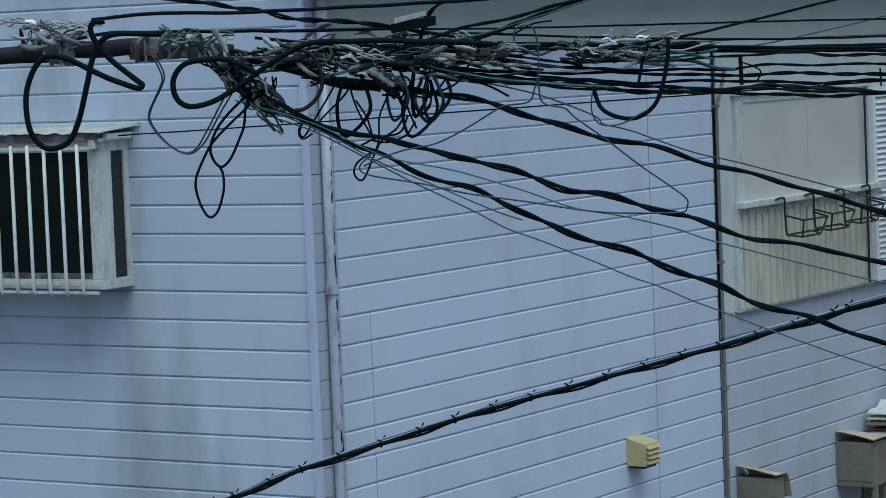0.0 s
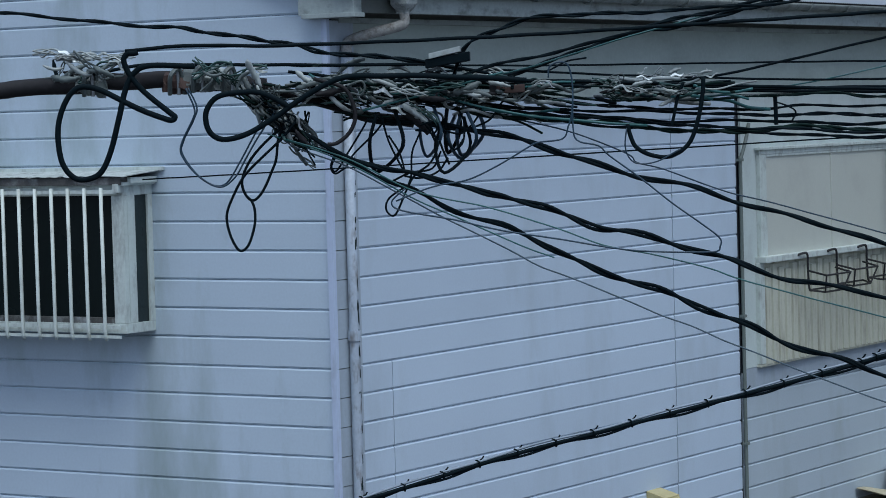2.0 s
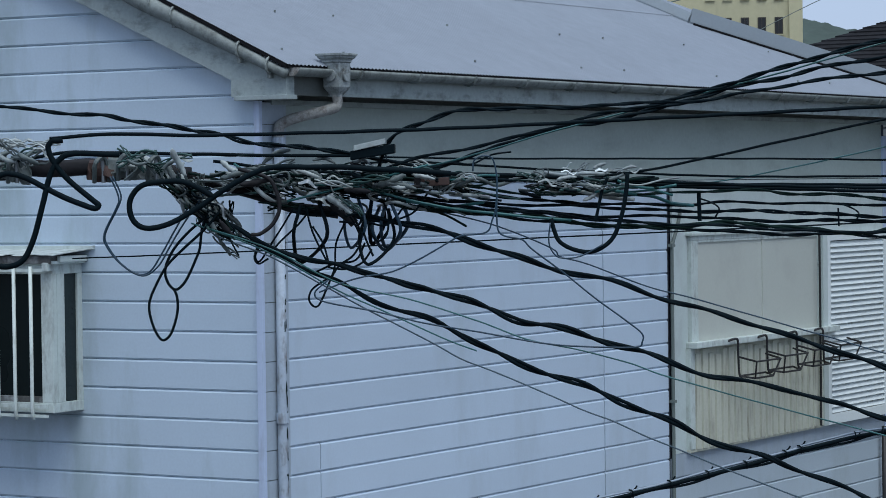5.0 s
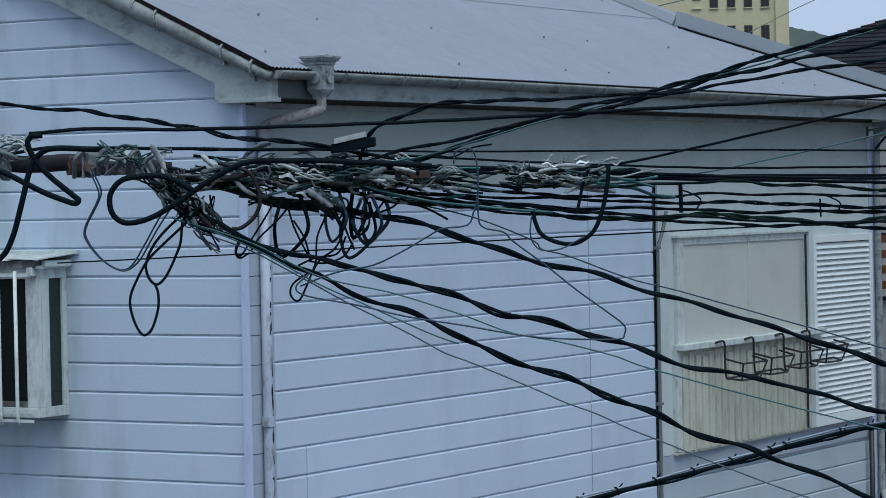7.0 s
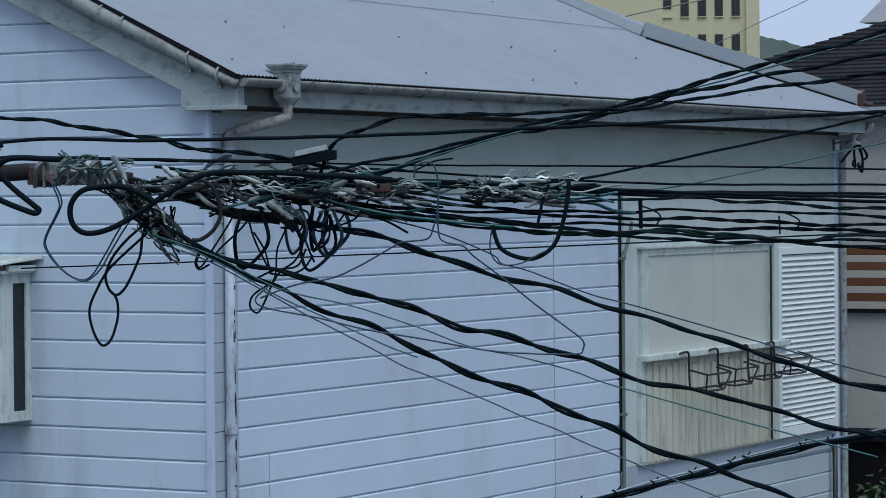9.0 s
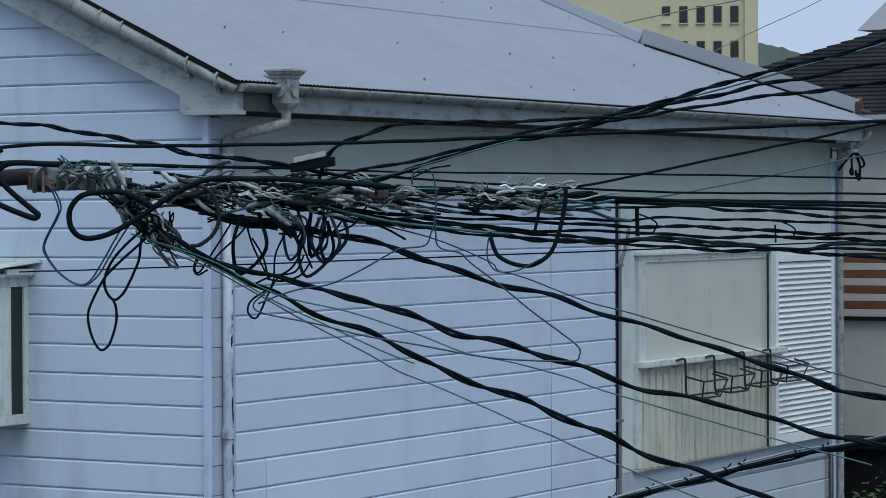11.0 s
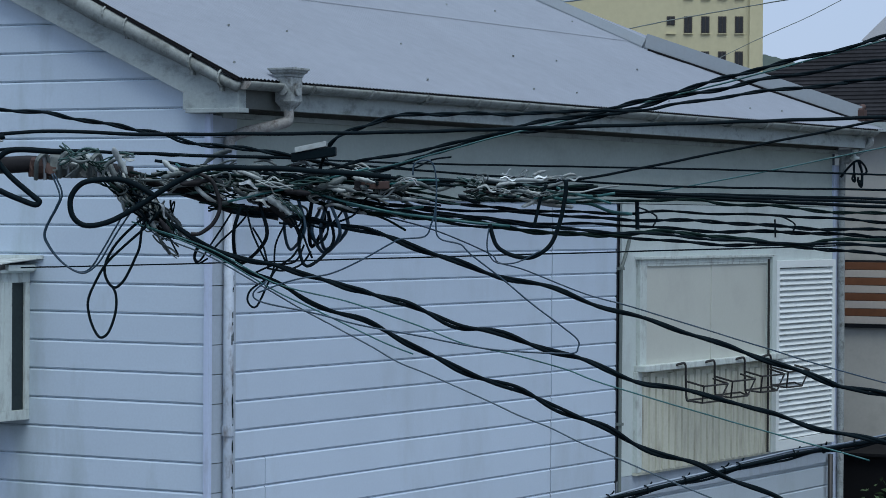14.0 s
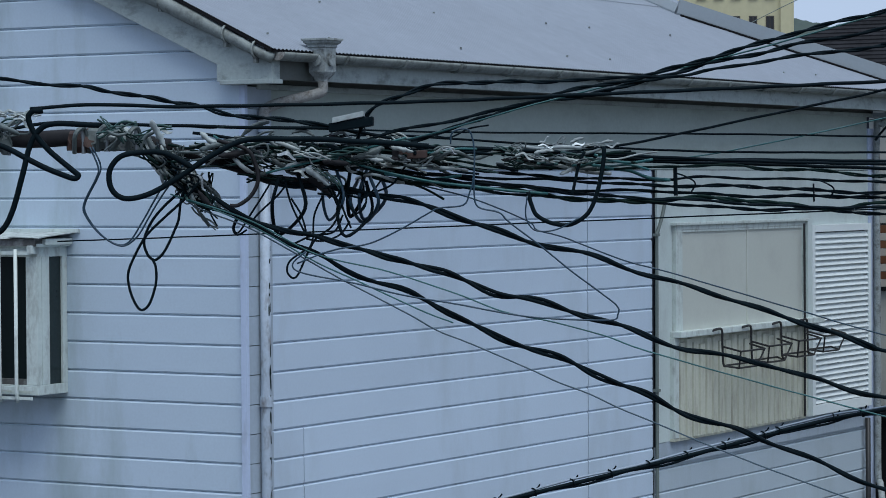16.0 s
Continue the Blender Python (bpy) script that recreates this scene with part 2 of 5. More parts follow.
def part(name, geo, material, parent, label="", smooth=False, bevel=0.0):
    base = parent.location if parent.parent is None else parent.parent.location if parent.parent.parent is None else parent.parent.parent.location
    geo.v = [(x - base[0], y - base[1], z - base[2]) for x, y, z in geo.v]
    ob = new(name, geo.mesh(name, material, smooth, bevel))
    ob.parent = parent
    return tagged(ob, label)


def single(name, geo, material, label, category, smooth=False, bevel=0.0, group="", kind=""):
    return tagged(new(name, geo.mesh(name, material, smooth, bevel)), label, category, group, kind)


def spline(points, step=0.03):
    """A smooth line through points (Catmull-Rom)."""
    p = [Vector(q) for q in points]
    p = [2 * p[0] - p[1]] + p + [2 * p[-1] - p[-2]]
    out = []
    for i in range(1, len(p) - 2):
        n = max(5, min(40, int((p[i + 1] - p[i]).length / step)))
        for k in range(n):
            t = k / n
            out.append(0.5 * (2 * p[i] + (p[i + 1] - p[i - 1]) * t + (2 * p[i - 1] - 5 * p[i] + 4 * p[i + 1] - p[i + 2]) * t * t + (3 * p[i] - p[i - 1] - 3 * p[i + 1] + p[i + 2]) * t ** 3))
    return out + [p[-2]]


# ---- ground ----
g = Geo()
g.box(-2500, 2500, -2500, 2500, -0.3, 0)
single("ground", g, ASPHALT, "dark asphalt ground of the street", "ground", kind="structure")

# ---- the house: plan and heights ----
LEN, DEEP, PITCH = 11.0, 8.0, 0.471          # side wall along x, gable along y, roof slope
EAVE_Y, EAVE_Z = -0.33, 5.812


def roof_z(y):
    return EAVE_Z + PITCH * ((y if y < DEEP / 2 else DEEP - y) - EAVE_Y)


house = root("house", "pale lavender-blue clapboard house with a corrugated metal roof", "house")

# gable wall with the opening behind the bay window
BY0, BY1, BZ0, BZ1, BX = 1.505, 3.62, 3.44, 4.47, -0.33
g = Geo()
g.prism([(0, 0), (0, 5.7), (DEEP / 2, roof_z(DEEP / 2) - 0.1), (DEEP, 5.7), (DEEP, 0)], 0, 0.02, 0.10)
gable = part("gable_wall", g, BACKING, house, "lavender-blue painted clapboards")
g = Geo().box(0.02, LEN - 0.02, 0.02, 0.10, 0, 5.72)
side = part("side_wall", g, BACKING, house, "lavender-blue painted clapboards")
g = Geo().box(LEN - 0.12, LEN - 0.03, 0.10, DEEP, 0, 5.7).box(0.1, LEN - 0.12, DEEP - 0.1, DEEP, 0, 5.7)
part("back_walls", g, TRIM, house)
g = Geo().box(0.1, LEN - 0.12, 0.1, DEEP - 0.1, 5.5, 5.6)
part("ceiling", g, TRIM, house)

# roof: corrugated sheets down the slope, cut on the far corner by a sloping flashing
def far_edge(y):
    """The roof's far end, which steps in along a diagonal above the eave."""
    return 8.92 + (1.16 - y) * 1.55 if y < 1.16 else 8.92 - (y - 1.16) * 0.34


def roof_sheet(y0, y1, lift):
    geo, pitch, per = Geo(), 0.046, 5
    nx = int(11.75 / pitch * per)
    ys = [y0 + (y1 - y0) * k / 6 for k in range(7)]
    v = []
    for y in ys:
        xe = far_edge(y)
        for i in range(nx + 1):
            x = min(-0.16 + i * pitch / per, xe)
            v.append((x, y, roof_z(y) + lift + 0.005 * math.sin(2 * math.pi * (x + 0.16) / pitch)))
    f = [(j * (nx + 1) + i, j * (nx + 1) + i + 1, (j + 1) * (nx + 1) + i + 1, (j + 1) * (nx + 1) + i) for j in range(6) for i in range(nx) if v[j * (nx + 1) + i][0] < v[j * (nx + 1) + i + 1][0] or v[(j + 1) * (nx + 1) + i][0] < v[(j + 1) * (nx + 1) + i + 1][0]]
    return geo.add(v, f)


g = Geo().prism([(EAVE_Y + 0.05, roof_z(EAVE_Y + 0.05) - 0.05), (DEEP / 2, roof_z(DEEP / 2) - 0.05), (DEEP + 0.3, roof_z(DEEP + 0.3) - 0.05), (DEEP + 0.3, roof_z(DEEP + 0.3) - 0.02), (DEEP / 2, roof_z(DEEP / 2) - 0.02), (EAVE_Y + 0.05, roof_z(EAVE_Y + 0.05) - 0.02)], 0, -0.12, 7.8)
roof = part("roof", g, FLASH, house, "pale grey corrugated metal roof")
part("roof_sheet", roof_sheet(EAVE_Y - 0.05, 1.42, 0.0), ROOF, roof, smooth=True)
part("roof_sheet", roof_sheet(1.31, DEEP / 2, 0.006), ROOF, roof, smooth=True)
g = Geo().prism([(DEEP / 2, roof_z(DEEP / 2)), (DEEP + 0.3, roof_z(DEEP + 0.3)), (DEEP + 0.3, roof_z(DEEP + 0.3) + 0.02), (DEEP / 2, roof_z(DEEP / 2) + 0.02)], 0, -0.16, 7.94)
part("roof_sheet", g, ROOF, roof)
for side_y in (-0.25, DEEP + 0.25):
    hip_z = roof_z(-0.25)
    g = Geo().add([(11.22, side_y, hip_z), (8.92, 1.16 if side_y < 0 else DEEP - 1.16, roof_z(1.16)), (7.95, 4.0, roof_z(4.0)), (11.30, 4.0, hip_z), (11.22, side_y, hip_z - 0.03), (8.92, 1.16 if side_y < 0 else DEEP - 1.16, roof_z(1.16) - 0.03), (7.95, 4.0, roof_z(4.0) - 0.03), (11.30, 4.0, hip_z - 0.03)], [(0, 1, 2), (0, 2, 3), (4, 6, 5), (4, 7, 6), (0, 4, 5, 1), (0, 3, 7, 4)])
    part("roof_hip", g, ROOF, roof)
g = Geo().tube([(-0.17, DEEP / 2, roof_z(DEEP / 2) + 0.01), (7.96, DEEP / 2, roof_z(DEEP / 2) + 0.01)], 0.09, 12)
part("ridge_cap", g, FLASH, roof, smooth=True)
# diagonal flashing: a wide band tilted up along its outer edge
def flashing(x0, y0, x1, y1, low, high, width):
    a, b = Vector((x0, y0, roof_z(y0))), Vector((x1, y1, roof_z(y1)))
    normal = Vector((0, -PITCH, 1)).normalized()
    out = (b - a).cross(normal).normalized()
    if out.x < 0:
        out = -out
    v = []
    for p in (a, b):
        v += [p - normal * 0.02, p + normal * low, p + normal * high + out * width, p + normal * (high - 0.02) + out * (width + 0.012), p - normal * 0.02 + out * (width + 0.01)]
    n = 5
    return Geo().add(v, [(k, (k + 1) % n, n + (k + 1) % n, n + k) for k in range(n)] + [tuple(range(n))[::-1], tuple(range(n, 2 * n))])


lower = [(far_edge(y) - 0.045, y, roof_z(y) + 0.012) for y in (1.12, 0.7, 0.25, -0.2)]
# Black line drawn as the shade at the flashing's inner step.
part("flashing_gap", Geo().tube(lower, 0.011, 6), NIGHT, roof)
part("valley_flashing", flashing(8.93, 1.16, 11.05, -0.21, 0.02, 0.145, 0.05), FLASH, roof, "pale folded metal flashing")
part("verge_flashing", flashing(7.95, DEEP / 2, 8.91, 1.18, 0.02, 0.10, 0.03), FLASH, roof, "pale folded metal flashing")
g = Geo()
for j, y in enumerate((-0.15, 0.55, 1.66, 2.6, 3.5)):
    for k in range(13):
        x = 0.1 + k * 0.836 + 0.02 * (j % 2)
        x += 0.09 * math.sin(k * 5.1 + j * 2.3)
        if x < far_edge(y) - 0.1 and (k * 7 + j * 3) % 5 < 3:
            g.box(x - 0.006, x + 0.006, y - 0.006, y + 0.006, roof_z(y) + 0.005, roof_z(y) + 0.018)
part("roof_screws", g, GUTTER, roof)

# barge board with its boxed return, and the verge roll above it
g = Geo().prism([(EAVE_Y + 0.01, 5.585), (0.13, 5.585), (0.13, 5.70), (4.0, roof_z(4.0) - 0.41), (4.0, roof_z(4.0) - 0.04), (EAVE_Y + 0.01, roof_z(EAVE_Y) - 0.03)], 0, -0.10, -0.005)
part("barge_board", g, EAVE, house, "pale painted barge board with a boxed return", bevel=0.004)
g = Geo().box(-0.125, 0.0, EAVE_Y - 0.01, 0.09, 5.562, 5.592)
part("return_moulding", g, EAVE, house, bevel=0.005)
g = Geo().prism([(DEEP + 0.3, 5.575), (DEEP - 0.15, 5.70), (4.0, roof_z(4.0) - 0.41), (4.0, roof_z(4.0) - 0.04), (DEEP + 0.3, roof_z(DEEP + 0.3) - 0.03)], 0, -0.10, -0.005)
part("barge_board", g, EAVE, house)
path = [(-0.135, y, roof_z(y) - 0.078) for y in (EAVE_Y - 0.02, 0.6, 1.5, 2.8, 4.0)]
path = spline(path, 0.12)
g = Geo().tube([p - Vector((0, 0, 0.02 * min(1, (p.y + 0.35) / 1.2))) for p in path], [0.034 + 0.028 * min(1.0, (p.y + 0.35) / 1.2) for p in path], 12)
g.v = [tuple(Vector(p) + 0.007 * noise.noise_vector(Vector(p) * 9)) for p in g.v]
part("verge_gutter", g, GUTTER, house, "grey-green stained metal verge roll", smooth=True)
for y in (-0.22, 0.02, 0.56, 0.74, 1.35, 1.95, 2.6):
    z = roof_z(y) - 0.078
    g = Geo().tube([(-0.135 + 0.058 * math.cos(a), y, z + 0.058 * math.sin(a)) for a in (2 * math.pi * k / 12 for k in range(13))], 0.009, 6)
    g.box(-0.16, -0.12, y - 0.012, y + 0.012, z - 0.085, z - 0.05)
    part("verge_bracket", g, GUTTER, house)

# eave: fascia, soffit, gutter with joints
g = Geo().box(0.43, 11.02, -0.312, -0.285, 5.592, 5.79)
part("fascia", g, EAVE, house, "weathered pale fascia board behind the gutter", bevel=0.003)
# Dark board added where the eave beside the hopper is only in shade.
part("recess_shade_board", Geo().box(0.0, 0.428, -0.300, -0.280, 5.592, 5.79), EAVESHADE, house, "dark board painted as the shade beside the rain hopper")
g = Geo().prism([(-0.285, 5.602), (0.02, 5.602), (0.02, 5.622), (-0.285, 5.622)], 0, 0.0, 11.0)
part("soffit", g, EAVESHADE, house)
# Wall top: the overhang's shadow is put into the board colour.
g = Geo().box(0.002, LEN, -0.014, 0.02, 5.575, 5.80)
part("wall_head_board", g, EAVESHADE, house, "board under the eave with the overhang's shade in its grey")
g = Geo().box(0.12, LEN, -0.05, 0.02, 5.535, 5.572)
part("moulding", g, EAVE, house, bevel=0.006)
g = Geo().box(0.12, LEN - 0.16, -0.012, 0.02, 5.003, 5.535)
part("frieze_board", g, FRIEZE, house, "plain grey frieze board under the eave")
# Black strips painted in as the shadow under the roof sheet's edges.
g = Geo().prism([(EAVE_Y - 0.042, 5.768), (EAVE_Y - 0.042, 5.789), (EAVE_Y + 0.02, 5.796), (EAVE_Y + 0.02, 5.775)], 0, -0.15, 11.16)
part("eave_gap_shade", g, NIGHT, house)
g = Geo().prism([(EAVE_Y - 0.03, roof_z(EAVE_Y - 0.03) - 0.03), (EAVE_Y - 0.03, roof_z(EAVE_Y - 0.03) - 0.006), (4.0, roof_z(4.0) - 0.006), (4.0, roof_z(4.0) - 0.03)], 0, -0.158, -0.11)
part("verge_gap_shade", g, NIGHT, house)
prof = [(0.062 * math.cos(a), 0.062 * math.sin(a)) for a in (math.pi + math.pi * k / 10 for k in range(11))]
prof += [(0.055 * math.cos(a), 0.055 * math.sin(a)) for a in (2 * math.pi - math.pi * k / 10 for k in range(11))]
g = Geo().prism([(-0.365 + a, 5.768 + 0.9 * b) for a, b in prof], 0, -0.10, 11.07)
part("rusty_end", Geo().box(11.03, 11.11, -0.27, -0.15, 5.87, 5.985).tube([(11.05, -0.2, 5.97), (11.15, -0.22, 6.02)], 0.032, 8).tube([(11.06, -0.26, 5.90), (11.12, -0.33, 5.88)], 0.022, 8), RUST, house, "rusty broken roof edge at the far corner", bevel=0.008)
part("gutter", g, GUTTER, house, "grey-green half-round gutter with black stains", smooth=True)
for k in range(14):
    x = 0.66 + k * 0.765
    g = Geo().tube([(x, -0.365 + 0.068 * math.cos(a), 5.768 + 0.062 * math.sin(a)) for a in (math.pi + math.pi * j / 8 for j in range(9))], 0.010, 6)
    part("gutter_bracket", g, GUTTER, house)
g = Geo().prism([(-0.365 + a, 5.768 + 0.9 * b) for a, b in prof[:11]], 0, -0.104, -0.098)
part("gutter_end", g, NECK, house, "stained gutter end cap")
# rain head: moulded hopper with a round boss, swan neck and downpipe
hx, hy = 0.385, -0.40


def square_turned(rings):
    """A four-sided turned form from half-widths and heights round the hopper's axis."""
    geo, v = Geo(), []
    for w, z in rings:
        v += [(hx - w, hy - w, z), (hx + w, hy - w, z), (hx + w, hy + w, z), (hx - w, hy + w, z)]
    n = len(rings)
    f = [(4 * k + m, 4 * k + (m + 1) % 4, 4 * k + 4 + (m + 1) % 4, 4 * k + 4 + m) for k in range(n - 1) for m in range(4)]
    return geo.add(v, f + [(3, 2, 1, 0), (4 * n - 4, 4 * n - 3, 4 * n - 2, 4 * n - 1)])


head = part("rain_head", square_turned([(0.030, 5.585), (0.034, 5.60), (0.058, 5.635), (0.066, 5.65), (0.068, 5.80), (0.066, 5.815)]), HOPPER, house, "weathered pale metal rain hopper with moulded rim", bevel=0.003)
part("rim", square_turned([(0.066, 5.812), (0.074, 5.818), (0.074, 5.832), (0.092, 5.846), (0.095, 5.858), (0.104, 5.862), (0.104, 5.876)]), HOPPER, head, bevel=0.002)
boss = Geo()
boss.tube([(hx, hy - 0.066, 5.73), (hx, hy - 0.084, 5.73)], 0.043, 18)
boss.tube([(hx - 0.066, hy, 5.73), (hx - 0.086, hy, 5.73)], 0.043, 18)
part("boss", boss, HOPPER, head, bevel=0.006)
px, py = 0.150, -0.080
neck = spline([(hx, hy, 5.60), (hx, hy, 5.53), (hx - 0.03, hy + 0.04, 5.50), (px + 0.07, py - 0.09, 5.445), (px + 0.01, py - 0.01, 5.40), (px, py, 5.34), (px, py, 5.26)], 0.03)
part("swan_neck", Geo().tube(neck, [0.034] * 6 + [0.037] * (len(neck) - 6), 12), NECK, house, "weathered bent pipe under the rain hopper", smooth=True)
pipe = part("downpipe", Geo().tube([(px, py, 5.30), (px, py, 3.6), (px, py, 1.6), (px, py, 0.05)], 0.036, 14), PIPE, house, "pale painted downpipe beside the corner", smooth=True)
for z in (5.28, 3.42, 1.5):
    g = Geo().tube([(px, py, z - 0.035), (px, py, z + 0.035)], 0.044, 14)
    g.box(px - 0.01, px + 0.01, py, 0.0, z - 0.015, z + 0.015)
    part("pipe_collar", g, PIPE, pipe, "stained collar with rust marks")
rnd = random.Random(5)
for k in range(44):
    z = rnd.uniform(2.3, 4.6) if k < 28 else rnd.uniform(3.25, 3.6)
    a = rnd.gauss(-1.45, 0.2)
    r = 0.0368
    h = rnd.uniform(0.015, 0.085)
    g = Geo().add([(px + r * math.cos(a + s * w), py + r * math.sin(a + s * w), z + q) for s, w, q in ((-1, 0.14, 0), (1, 0.16, 0.004), (1, 0.1, h), (-1, 0.15, h * 0.8))], [(0, 1, 2, 3)])
    part("peeling_patch", g, GREENBLK, pipe)

# corner boards
g = Geo().box(-0.034, -0.001, -0.052, -0.004, 0, 5.56)
part("corner_board", g, TRIM, house, "narrow bright painted corner batten", bevel=0.003)
core = part("corner_core", Geo().box(0.001, 0.298, -0.026, 0.019, 0, 5.553), GUTTER, house)
# Blocks darker than the boards: the side strip's shade is in their colour.
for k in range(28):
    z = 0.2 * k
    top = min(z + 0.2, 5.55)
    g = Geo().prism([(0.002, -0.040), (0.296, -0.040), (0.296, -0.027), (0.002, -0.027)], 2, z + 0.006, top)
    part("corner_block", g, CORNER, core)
g = Geo().box(LEN - 0.16, LEN, -0.03, 0.03, 0, 5.42)
part("corner_board", g, TRIM, house)
part("waste_pipe", Geo().tube([(10.74, -0.06, 0.02), (10.74, -0.06, 1.5), (10.735, -0.06, 2.52)], 0.026, 10), BLACKFRAME, house, "black vertical waste pipe", smooth=True)

# window group on the side wall
WX0, WX1, WZ0, WZ1 = 6.43, 9.20, 3.57, 4.515
g = Geo().box(6.15, LEN - 0.16, -0.022, 0.0, 2.64, 4.996)
part("window_panel", g, PANEL, house, "flat greyish panel round the window")
win = part("window", Geo().box(WX0, WX1, -0.062, -0.02, WZ1 - 0.04, WZ1).box(WX0, WX0 + 0.10, -0.062, -0.02, WZ0, WZ1 - 0.04).box(WX1 - 0.05, WX1, -0.062, -0.02, WZ0, WZ1 - 0.04), WHITE, house, "wide window closed with plain beige panels", bevel=0.005)
part("head_moulding", Geo().box(WX0 - 0.03, WX1 + 0.05, -0.085, -0.02, WZ1, WZ1 + 0.025), WHITE, win, bevel=0.006)
part("pane", Geo().box(WX0 + 0.10, 7.905, -0.045, -0.022, WZ0, WZ1 - 0.04), BEIGE, win, "plain beige closed panel")
part("pane", Geo().box(7.935, WX1 - 0.05, -0.045, -0.022, WZ0, WZ1 - 0.04), BEIGE, win, "plain beige closed panel")
part("mullion", Geo().box(7.905, 7.935, -0.055, -0.022, WZ0, WZ1 - 0.04), BEIGE, win, bevel=0.004)
part("inner_frame", Geo().box(WX0 + 0.1, WX0 + 0.135, -0.058, -0.045, WZ0, WZ1 - 0.04).box(WX0 + 0.135, WX1 - 0.05, -0.058, -0.045, WZ1 - 0.06, WZ1 - 0.04), WHITE, win)
part("ledge", Geo().box(WX0 - 0.04, WX1 + 0.30, -0.13, -0.02, 3.538, 3.592), WHITE, win, "white ledge rail", bevel=0.008)
part("post", Geo().box(WX1 + 0.015, WX1 + 0.115, -0.085, -0.023, 2.642, WZ1 + 0.02), PANEL, win, "grey jamb post", bevel=0.006)
part("cord", Geo().tube([(9.09, -0.10, WZ1 - 0.02), (9.095, -0.10, 3.4), (9.09, -0.10, 2.66)], 0.011, 8), BLACKFRAME, win, "black vertical cord")
# ribbed panel below the ledge
g = Geo().box(WX0 + 0.05, WX1 + 0.01, -0.04, -0.022, 2.66, 3.537)
ribbed = part("ribbed_panel", g, RIB, house, "stained beige ribbed apron panel")
for k in range(21):
    x = WX0 + 0.11 + k * 0.1325
    rib = Geo().prism([(x - 0.054, -0.04), (x - 0.046, -0.07), (x + 0.046, -0.07), (x + 0.054, -0.04)], 2, 2.655, 3.49 + 0.03 * math.sin(k * 1.7))
    part("rib", rib, RIB, ribbed)
part("bottom_rail", Geo().box(WX0 - 0.05, WX1 + 0.012, -0.06, -0.02, 2.632, 2.658), RIB, ribbed, bevel=0.006)
part("left_stile", Geo().box(WX0 - 0.05, WX0 + 0.045, -0.065, -0.02, 2.66, 3.537), WHITE, ribbed, bevel=0.005)
part("apron_board", Geo().box(6.15, LEN - 0.17, -0.019, 0.0, 2.44, 2.638), CORNER, house, "darker grey streaked board under the window")
# louvred shutter
SX0, SX1, SZ0, SZ1 = 9.34, 10.80, 2.642, 4.475
shutter = part("louvre_shutter", Geo().box(SX0, SX0 + 0.07, -0.075, -0.022, SZ0, SZ1).box(SX1 - 0.07, SX1, -0.075, -0.022, SZ0, SZ1).box(SX0 + 0.07, SX1 - 0.07, -0.075, -0.022, SZ1 - 0.07, SZ1).box(SX0 + 0.07, SX1 - 0.07, -0.075, -0.022, SZ0, SZ0 + 0.10), LOUVRE, house, "white louvred shutter, closed", bevel=0.004)
part("shutter_back", Geo().box(SX0 + 0.07, SX1 - 0.07, -0.03, -0.022, SZ0 + 0.10, SZ1 - 0.07), BACKING, shutter)
n = 31
for k in range(n):
    z = SZ0 + 0.105 + (SZ1 - SZ0 - 0.185) * k / n
    slat = Geo().prism([(-0.034, z + 0.055), (-0.044, z + 0.053), (-0.074, z + 0.005), (-0.071, z), (-0.034, z + 0.036)], 0, SX0 + 0.071, SX1 - 0.071)
    part("slat", slat, LOUVRE, shutter)
# conduit and thin joint covers
g = Geo().tube(spline([(6.115, -0.03, 0.02), (6.115, -0.03, 2.5), (6.12, -0.03, 4.3), (6.13, -0.03, 4.44), (6.22, -0.035, 4.60), (6.29, -0.035, 4.75)], 0.2), 0.016, 8)
part("conduit", g, CONDUIT, house, "dark thin conduit up the wall", smooth=True)
for z in (0.9, 2.0, 3.1, 4.44):
    part("conduit_clip", Geo().box(6.09, 6.145, -0.052, -0.005, z - 0.012, z + 0.012), CONDUIT, house)
# downpipe at the far corner
g = Geo().tube(spline([(LEN + 0.0, -0.36, 5.70), (LEN - 0.0, -0.33, 5.62), (LEN - 0.04, -0.12, 5.46), (LEN - 0.05, -0.075, 5.3), (LEN - 0.04, -0.075, 3.0), (LEN - 0.04, -0.075, 1.98), (LEN - 0.09, -0.12, 1.85), (LEN - 0.20, -0.18, 1.74), (LEN - 0.28, -0.22, 1.62)], 0.08), 0.034, 10)
part("downpipe", g, HOPPER, house, "grimy weathered downpipe at the far corner", smooth=True)

# bay window with bars
bay = part("bay_window", Geo().box(BX, 0.0, BY0, BY1, BZ0, BZ0 + 0.07), WHITE, house, "white box bay window with a dark interior", bevel=0.005)
part("top_frame", Geo().box(BX, 0.0, BY0, BY1, BZ1 - 0.07, BZ1), WHITE, bay, bevel=0.005)
for y0, y1, e in ((BY0, BY0 + 0.10, BY0), (BY1 - 0.10, BY1, BY1 - 0.035)):
    part("front_post", Geo().box(BX, BX + 0.05, y0, y1, BZ0 + 0.07, BZ1 - 0.07), WHITE, bay, bevel=0.005)
    part("side_stile", Geo().box(BX + 0.052, BX + 0.135, e, e + 0.035, BZ0 + 0.07, BZ1 - 0.07), WHITE, bay, bevel=0.004)
    part("post_knob", Geo().box(BX - 0.05, BX + 0.03, e - 0.005, e + 0.05, BZ1 - 0.05, BZ1 + 0.012), WHITE, bay, bevel=0.01)
for y0, y1 in ((BY0, BY0 + 0.05), (BY1 - 0.05, BY1)):
    part("wall_post", Geo().box(-0.05, 0.0, y0, y1, BZ0 + 0.07, BZ1 - 0.07), WHITE, bay, bevel=0.005)
